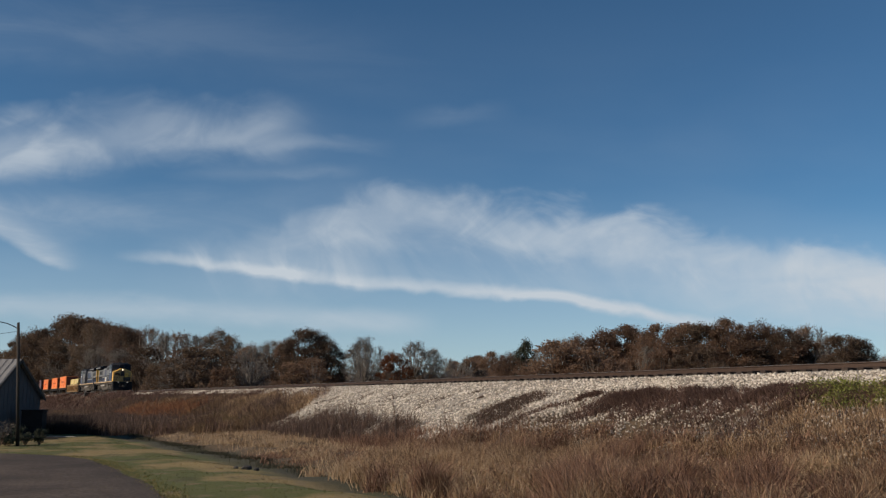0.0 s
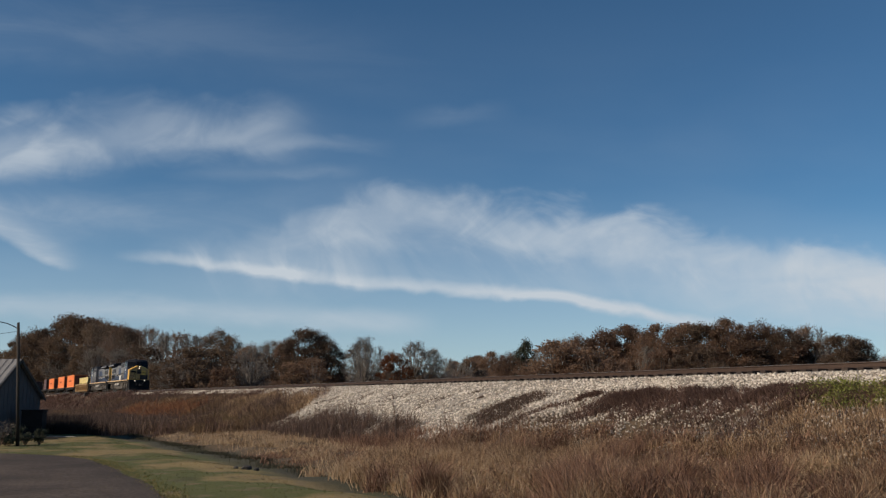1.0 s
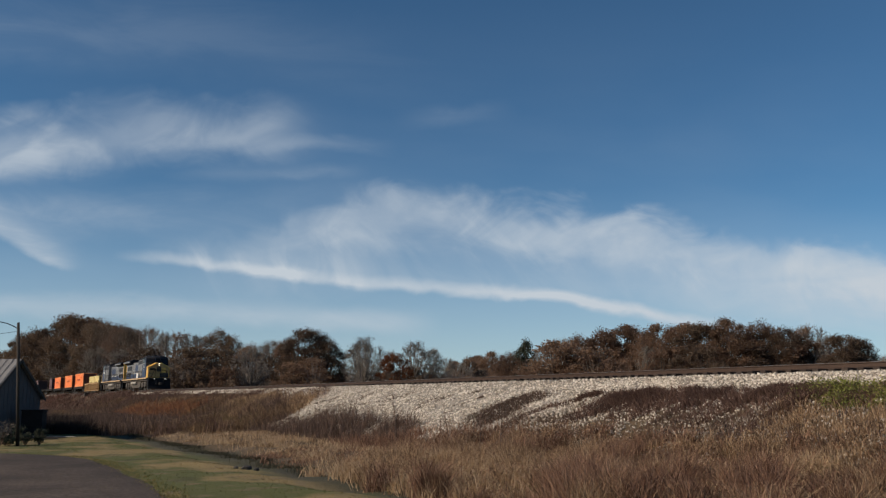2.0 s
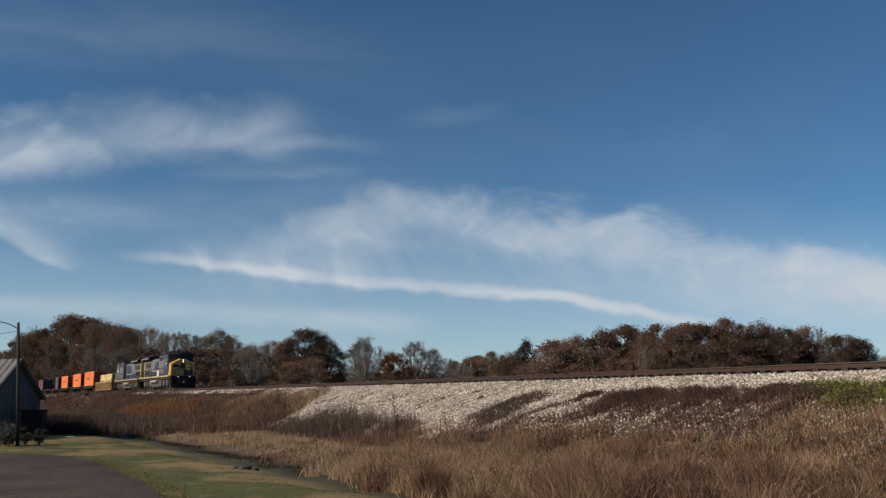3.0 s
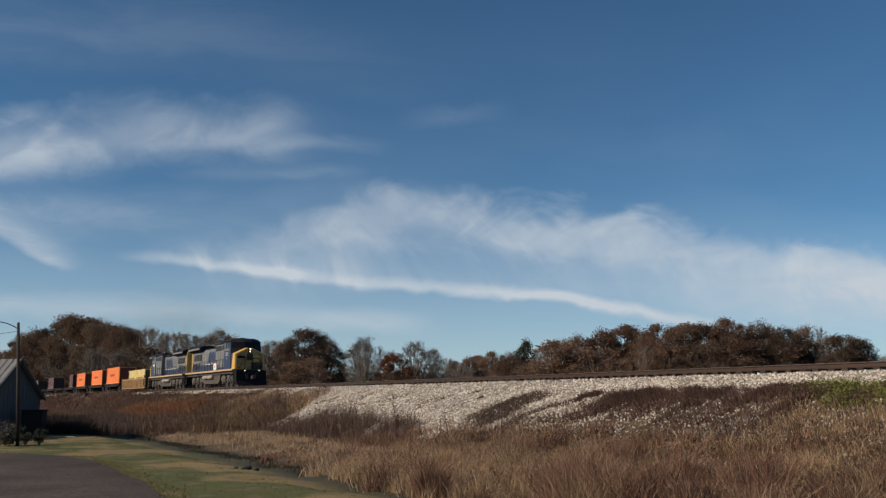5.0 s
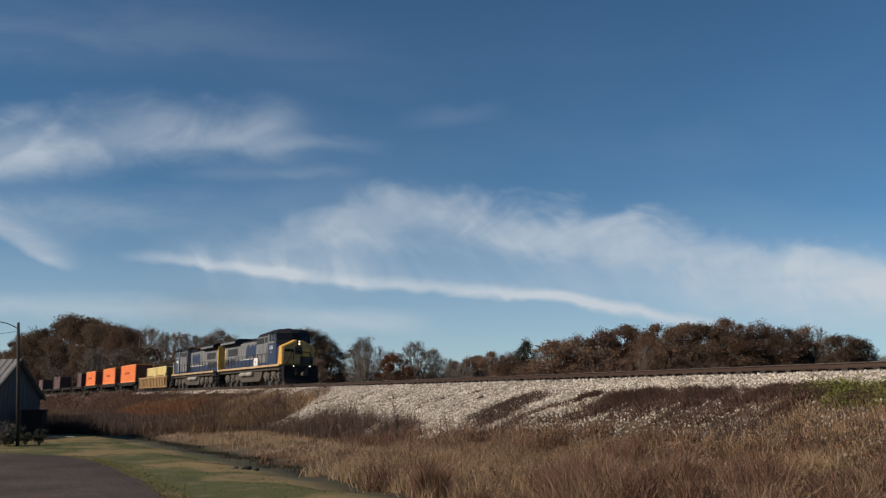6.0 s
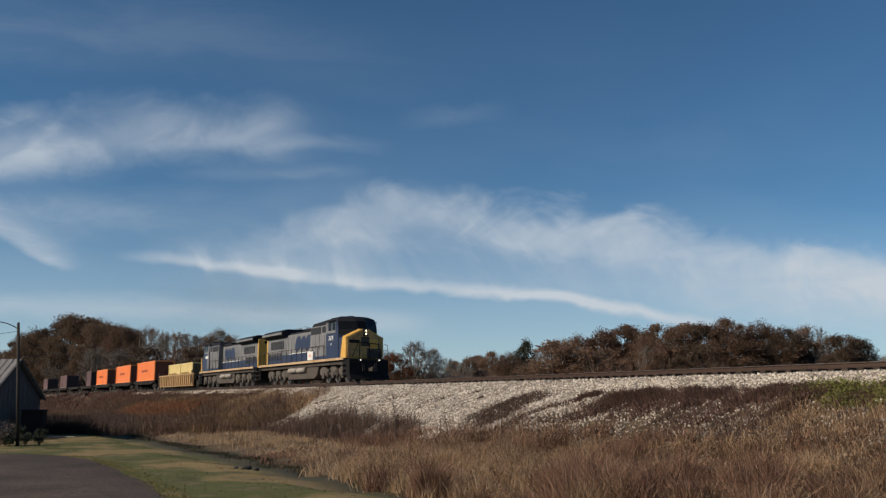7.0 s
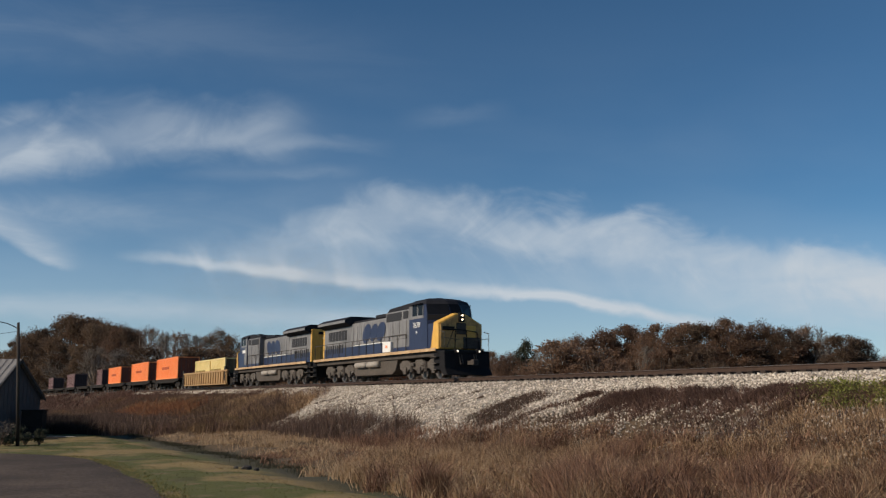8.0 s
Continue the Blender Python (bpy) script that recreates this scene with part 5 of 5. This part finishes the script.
        for x in (-4.79, -4.085, -3.41):
            part("window_frame", B(box, x - 0.03, x + 0.03, y - 0.022, y + 0.022, 3.58, 4.26), M["grey"], cab)
        part("visor", B(box, -4.8, -3.4, y * 1.07 - 0.10, y * 1.07 + 0.10, 4.27, 4.31), M["roof_black"], cab)
    if numbered:
        for side in (-1, 1):
            cu = bpy.data.curves.new("number", "FONT")
            cu.body, cu.size, cu.extrude, cu.align_x = "7678", 0.46, 0.006, "CENTER"
            tmp = bpy.data.objects.new("number", cu)
            me = bpy.data.meshes.new_from_object(tmp)
            bpy.data.objects.remove(tmp)
            me.materials.append(M["white"])
            ob = new("road_number", me)
            ob.parent = cab
            ob.matrix_basis = pose(-4.25, side * 1.492, 2.94, 90, 0, 0 if side < 0 else 180)
            tagged(ob, "white painted road number 7678")
            part("badge", B(box, -4.3, -4.15, side * 1.492 - 0.008, side * 1.492 + 0.008, 2.62, 2.74), M["white"], cab)
    else:
        for side in (-1, 1):
            part("number_bar", B(box, -4.7, -3.8, side * 1.492 - 0.008, side * 1.492 + 0.008, 2.95, 3.22), M["white"], cab, "pale number bar")
    nose = wide_nose(loco)
    lamps = part("headlight", B(box, -1.75, -1.50, -0.17, 0.17, 3.14, 3.66, 0.03), M["black"], loco, "twin headlight housing")
    for z in (3.28, 3.51):
        part("lens", B(rod, (-1.51, 0, z), (-1.485, 0, z), 0.052, 14), M["lamp"] if numbered else M["dark_glass"], lamps, "lit headlight lens" if numbered else "unlit headlight lens")
    # front platform, pilot and steps
    part("front_platform", B(box, -1.75, -0.95, -1.45, 1.45, 1.36, 1.50, 0.02), M["black"], loco)
    part("pilot", B(prism, [(-1.55, 1.36), (-0.95, 1.36), (-0.90, 0.55), (-0.62, 0.16), (-1.05, 0.14), (-1.55, 0.5)], -1.45, 1.45, 0.03), M["black"], loco, "black pilot and plough")
    for y in (-1.22, 1.22):
        dl = part("ditch_light", B(box, -1.0, -0.78, y * 0.57 - 0.13, y * 0.57 + 0.13, 1.36, 1.60, 0.03), M["black"], loco)
        part("lens", B(rod, (-0.79, y * 0.57, 1.47), (-0.76, y * 0.57, 1.47), 0.055, 12), M["ditch"] if numbered else M["dark_glass"], dl, "ditch light lens")
        s = 1 if y > 0 else -1
        for x in (-1.9, -20.9):
            steps = part("steps", B(box, x - 0.35, x + 0.35, s * 1.38 - 0.02, s * 1.38 + 0.02, 0.40, 1.50), M["black"], loco, "black boarding steps")
            for z in (0.45, 0.8, 1.15):
                part("tread", B(box, x - 0.33, x + 0.33, s * 1.52 - 0.12, s * 1.52 + 0.12, z, z + 0.04), M["truck"], steps)
        bm = bmesh.new()
        rod(bm, (-1.0, s * 1.42, 1.5), (-1.0, s * 1.42, 2.5), 0.02, 6)
        rod(bm, (-1.0, s * 1.42, 2.5), (-1.5, s * 1.42, 2.6), 0.02, 6)
        rod(bm, (-1.0, s * 1.42, 2.2), (-1.0, s * 0.5, 2.1), 0.018, 6)
        part("front_rail", bm, M["truck"], loco, "front handrail")
    for y in (-0.55, -0.4, 0.4, 0.55):
        part("air_hose", B(rod, (-0.92, y, 1.3), (-0.75, y * 0.95, 0.75), 0.03, 6), M["under"], loco, "hanging air hose")
    coupler(loco, 0.0, 1)
    coupler(loco, -L, -1)
    part("rear_pilot", B(box, -20.9, -20.7, -1.4, 1.4, 0.45, 1.50, 0.02), M["black"], loco)
    for y in (-1.50, 1.50):
        handrail(loco, -20.6, -5.6, y, 1.60, 14)
    return loco


def freight_truck(parent, x):
    truck = part("truck", B(box, x - 0.25, x + 0.25, -1.0, 1.0, 0.45, 0.80, 0.04), M["wagon"], parent, "two-axle freight truck")
    for y in (-1.0, 1.0):
        part("side_frame", B(prism, [(x - 1.2, 0.42), (x - 1.2, 0.62), (x - 0.5, 0.86), (x + 0.5, 0.86), (x + 1.2, 0.62), (x + 1.2, 0.42), (x + 0.75, 0.40), (x + 0.45, 0.22), (x - 0.45, 0.22), (x - 0.75, 0.40)], y - 0.08, y + 0.08), M["wagon"], truck)
    for d in (-0.89, 0.89):
        wheelset(parent, x + d)


def well_car(x0, x1, label):
    """A container well; ends at x0 (rear) and x1 (front)."""
    car = tagged(new("well_car"), label, "well car", "wagons of the train")
    for y in (-1.36, 1.36):
        side = part("side_sill", B(box, x0 + 1.6, x1 - 0.2, y - 0.05, y + 0.05, 0.30, 1.50, 0.01), M["tan"], car, "tan steel side")
        part("top_chord", B(box, x0 + 1.2, x1 + 0.1, y - 0.11, y + 0.11, 1.48, 1.66, 0.02), M["tan"], side)
        part("bottom_chord", B(box, x0 + 1.6, x1 - 0.2, y - 0.10, y + 0.10, 0.24, 0.36, 0.02), M["tan"], side)
        s = 1 if y > 0 else -1
        n = 19
        for k in range(n):
            x = x0 + 1.8 + (x1 - x0 - 2.2) * k / (n - 1)
            part("rib", B(box, x - 0.06, x + 0.06, y + s * 0.05, y + s * 0.14, 0.34, 1.50, 0.01), M["tan"], side)
    part("well_floor", B(box, x0 + 1.6, x1 - 0.3, -1.32, 1.32, 0.28, 0.36), M["wagon"], car)
    for x, d in ((x0, 1), (x1, -1)):
        part("end_platform", B(box, min(x, x + d * 2.0), max(x, x + d * 2.0), -1.2, 1.2, 1.0, 1.35, 0.03), M["wagon"], car)
        part("end_ladder", B(box, x + d * 0.9 - 0.3, x + d * 0.9 + 0.3, -1.42, -1.38, 0.6, 2.0), M["wagon"], car)
    freight_truck(car, x0 + 0.2)
    freight_truck(car, x1 - 0.1)
    coupler(car, x1 + 1.0, 1)
    return car


def flat_car(x0, x1, label):
    car = tagged(new("flat_car"), label, "flat car", "wagons of the train")
    part("centre_sill", B(box, x0 + 0.3, x1 - 0.3, -0.45, 0.45, 0.72, 1.12, 0.03), M["wagon"], car)
    part("deck", B(box, x0 + 0.5, x1 - 0.5, -1.30, 1.30, 1.10, 1.24, 0.02), M["wagon"], car)
    for y in (-1.3, 1.3):
        part("side_sill", B(prism, [(x0 + 0.6, 1.22), (x1 - 0.6, 1.22), (x1 - 0.6, 0.98), (x1 - 3.4, 0.76), (x0 + 3.4, 0.76), (x0 + 0.6, 0.98)], y - 0.05, y + 0.05), M["wagon"], car, "dark side sill")
        for k in range(9):
            x = x0 + 1.2 + (x1 - x0 - 2.4) * k / 8
            part("stake_pocket", B(box, x - 0.07, x + 0.07, y * 1.05 - 0.03, y * 1.05 + 0.03, 0.98, 1.2), M["wagon"], car)
    for x in (x0 + 2.0, x1 - 2.0):
        freight_truck(car, x)
    coupler(car, x0, -1)
    coupler(car, x1, 1)
    return car


def container(x0, x1, z0, z1, paint, label, marks="black"):
    """Corrugated box; ribs, corner posts, castings and end doors of its own."""
    name = "container"
    ob = tagged(new(name), label, "container", "containers on the train")
    w = 1.22
    shell = part("shell", B(box, x0 + 0.06, x1 - 0.06, -w + 0.05, w - 0.05, z0 + 0.05, z1 - 0.04), M[paint], ob)
    n = int((x1 - x0) / 0.42)
    for y in (-w, w):
        bm = bmesh.new()
        for k in range(n):
            x = x0 + 0.25 + (x1 - x0 - 0.5) * (k + 0.5) / n
            s = 1 if y > 0 else -1
            prism(bm, [(x - 0.13, z0 + 0.14), (x + 0.13, z0 + 0.14), (x + 0.13, z1 - 0.12), (x - 0.13, z1 - 0.12)], y - s * 0.051, y - s * 0.018)
        part("corrugation", bm, M[paint], shell)
        part("top_rail", B(box, x0, x1, y - 0.045, y + 0.045, z1 - 0.11, z1), M[paint], ob)
        part("bottom_rail", B(box, x0, x1, y - 0.045, y + 0.045, z0, z0 + 0.14), M[paint], ob)
        for x in (x0 + 0.08, x1 - 0.08):
            post = part("corner_post", B(box, x - 0.08, x + 0.08, y - 0.05, y + 0.05, z0, z1, 0.01), M[paint], ob)
            for z in (z0, z1 - 0.12):
                part("casting", B(box, x - 0.095, x + 0.095, y - 0.06, y + 0.06, z - 0.002, z + 0.122), M[paint], post)
    for x, s in ((x0 + 0.05, -1), (x1 - 0.05, 1)):
        for y in (-0.57, 0.57):
            door = part("end_door", B(box, x - 0.02, x + 0.03, y - 0.565, y + 0.565, z0 + 0.10, z1 - 0.14, 0.01), M[paint + "_end"], ob, "end door with its shade in the paint")
            for d in (-0.25, 0.25):
                part("lock_rod", B(rod, (x + s * 0.05, y + d, z0 + 0.18), (x + s * 0.05, y + d, z1 - 0.16), 0.02, 6), M["truck"], door)
    part("roof", B(box, x0 + 0.02, x1 - 0.02, -w + 0.02, w - 0.02, z1 - 0.05, z1 - 0.015), M[paint], ob)
    # unreadable lettering as plain bars
    if marks:
        c = (x0 + x1) / 2 - 0.6
        zc = z0 + 0.52 * (z1 - z0)
        for y in (-w, w):
            for k, (a, b) in enumerate(((-2.2, -1.2), (-0.9, -0.1), (0.1, 0.8), (1.0, 1.7))):
                part("marking", B(box, c + a, c + b, y - 0.03, y + 0.03, zc - 0.15, zc + 0.17), M[marks], ob, "dark lettering bar")
    return ob


def moves(ob, offset=0.0, turn=0.0):
    MOVING.append((ob, pose(offset, 0, 0, 0, 0, turn)))


def build_train():
    M["orange_mark"] = mat("faded_dark_lettering", [(.40, .07, .02), (.48, .10, .03)], 2, 0.6)
    M["yellow_mark"] = mat("faded_olive_lettering", [(.20, .14, .04), (.28, .20, .06)], 2, 0.6)
    lead = locomotive("dark blue, grey and yellow diesel locomotive leading the train", 1, True)
    moves(lead)
    second = locomotive("second blue and grey diesel locomotive coupled back to front", -1, False)
    moves(second, -43.08, 180)
    moves(well_car(-63.6, -44.4, "tan ribbed container well car"))
    for a, b in ((-57.9, -51.95), (-51.80, -45.9)):
        moves(container(a, b, 0.36, 2.86, "pale_yellow", "short pale yellow container sunk in the well car", "yellow_mark"))
    ends = [-64.8, -81.3, -100.5, -120.6, -139.5, -158.4, -178.4, -199.0, -218.0, -237.0]
    for a, b in zip(ends[1:], ends):
        moves(flat_car(a + 0.1, b - 0.1, "dark flat car of the container train"))
    for a, b in ((-78.5, -66.4), (-96.3, -83.9), (-117.2, -105.3)):
        moves(container(a, b, 1.24, 3.78, "orange", "long bright orange container on a flat car", "orange_mark"))
    moves(container(-130.3, -124.2, 1.24, 3.85, "mauve", "short faded maroon container on a flat car", ""))
    moves(container(-174.5, -161.6, 1.24, 3.95, "mauve", "long faded maroon container on a flat car", ""))
    moves(container(-214.0, -203.0, 1.24, 3.95, "mauve", "faded maroon container near the train's tail", ""))


def build_exhaust():
    """Thin brown exhaust trailing from the stacks, in drifting puffs of soot."""
    g = np.random.default_rng(40)
    M["soot"] = mat("exhaust_soot", [(.20, .17, .14), (.26, .22, .18)], 1, 1.0)
    for u, z, r, n in ((-14.0, 5.8, 1.0, 1500), (-18.0, 6.8, 1.5, 3500), (-24.0, 7.8, 2.1, 7500), (-32.0, 8.8, 2.5, 15000), (-42.0, 9.8, 3.0, 15000), (-55.0, 10.6, 3.6, 14000)):
        c = g.normal(0, r, (4 * n, 3)) * np.array((1.7, 1.0, 0.62))
        c[:, 2] = np.maximum(c[:, 2], 5.0 - z)
        n = len(c)
        v = (c[:, None] + g.normal(0, 0.0060, (n, 3, 3))).reshape(-1, 3)
        ob = raw_ob("exhaust_puff", v, np.arange(3 * n).reshape(-1, 3), M["soot"])
        tagged(ob, "thin brown diesel exhaust drifting above the train", "smoke", kind="stuff")
        MOVING.append((ob, pose(u, 0, z)))


build_train()
build_exhaust()


def motions():
    """The train runs along the rails and its wheels roll."""
    half_seconds = [0.5 * k for k in range(17)]
    for ob, place in MOVING:
        walk(ob, [(t, RAIL @ pose(train_way(t), 0, 0) @ place) for t in half_seconds])
    for ob, x, forward in SPINNING:
        rows = []
        for k in range(241):
            t = k / FPS
            turn = math.degrees(train_way(t) / WHEEL_R) * forward
            rows.append((t, pose(x, 0, WHEEL_R, 0, turn, 0)))
        walk(ob, rows)


motions()
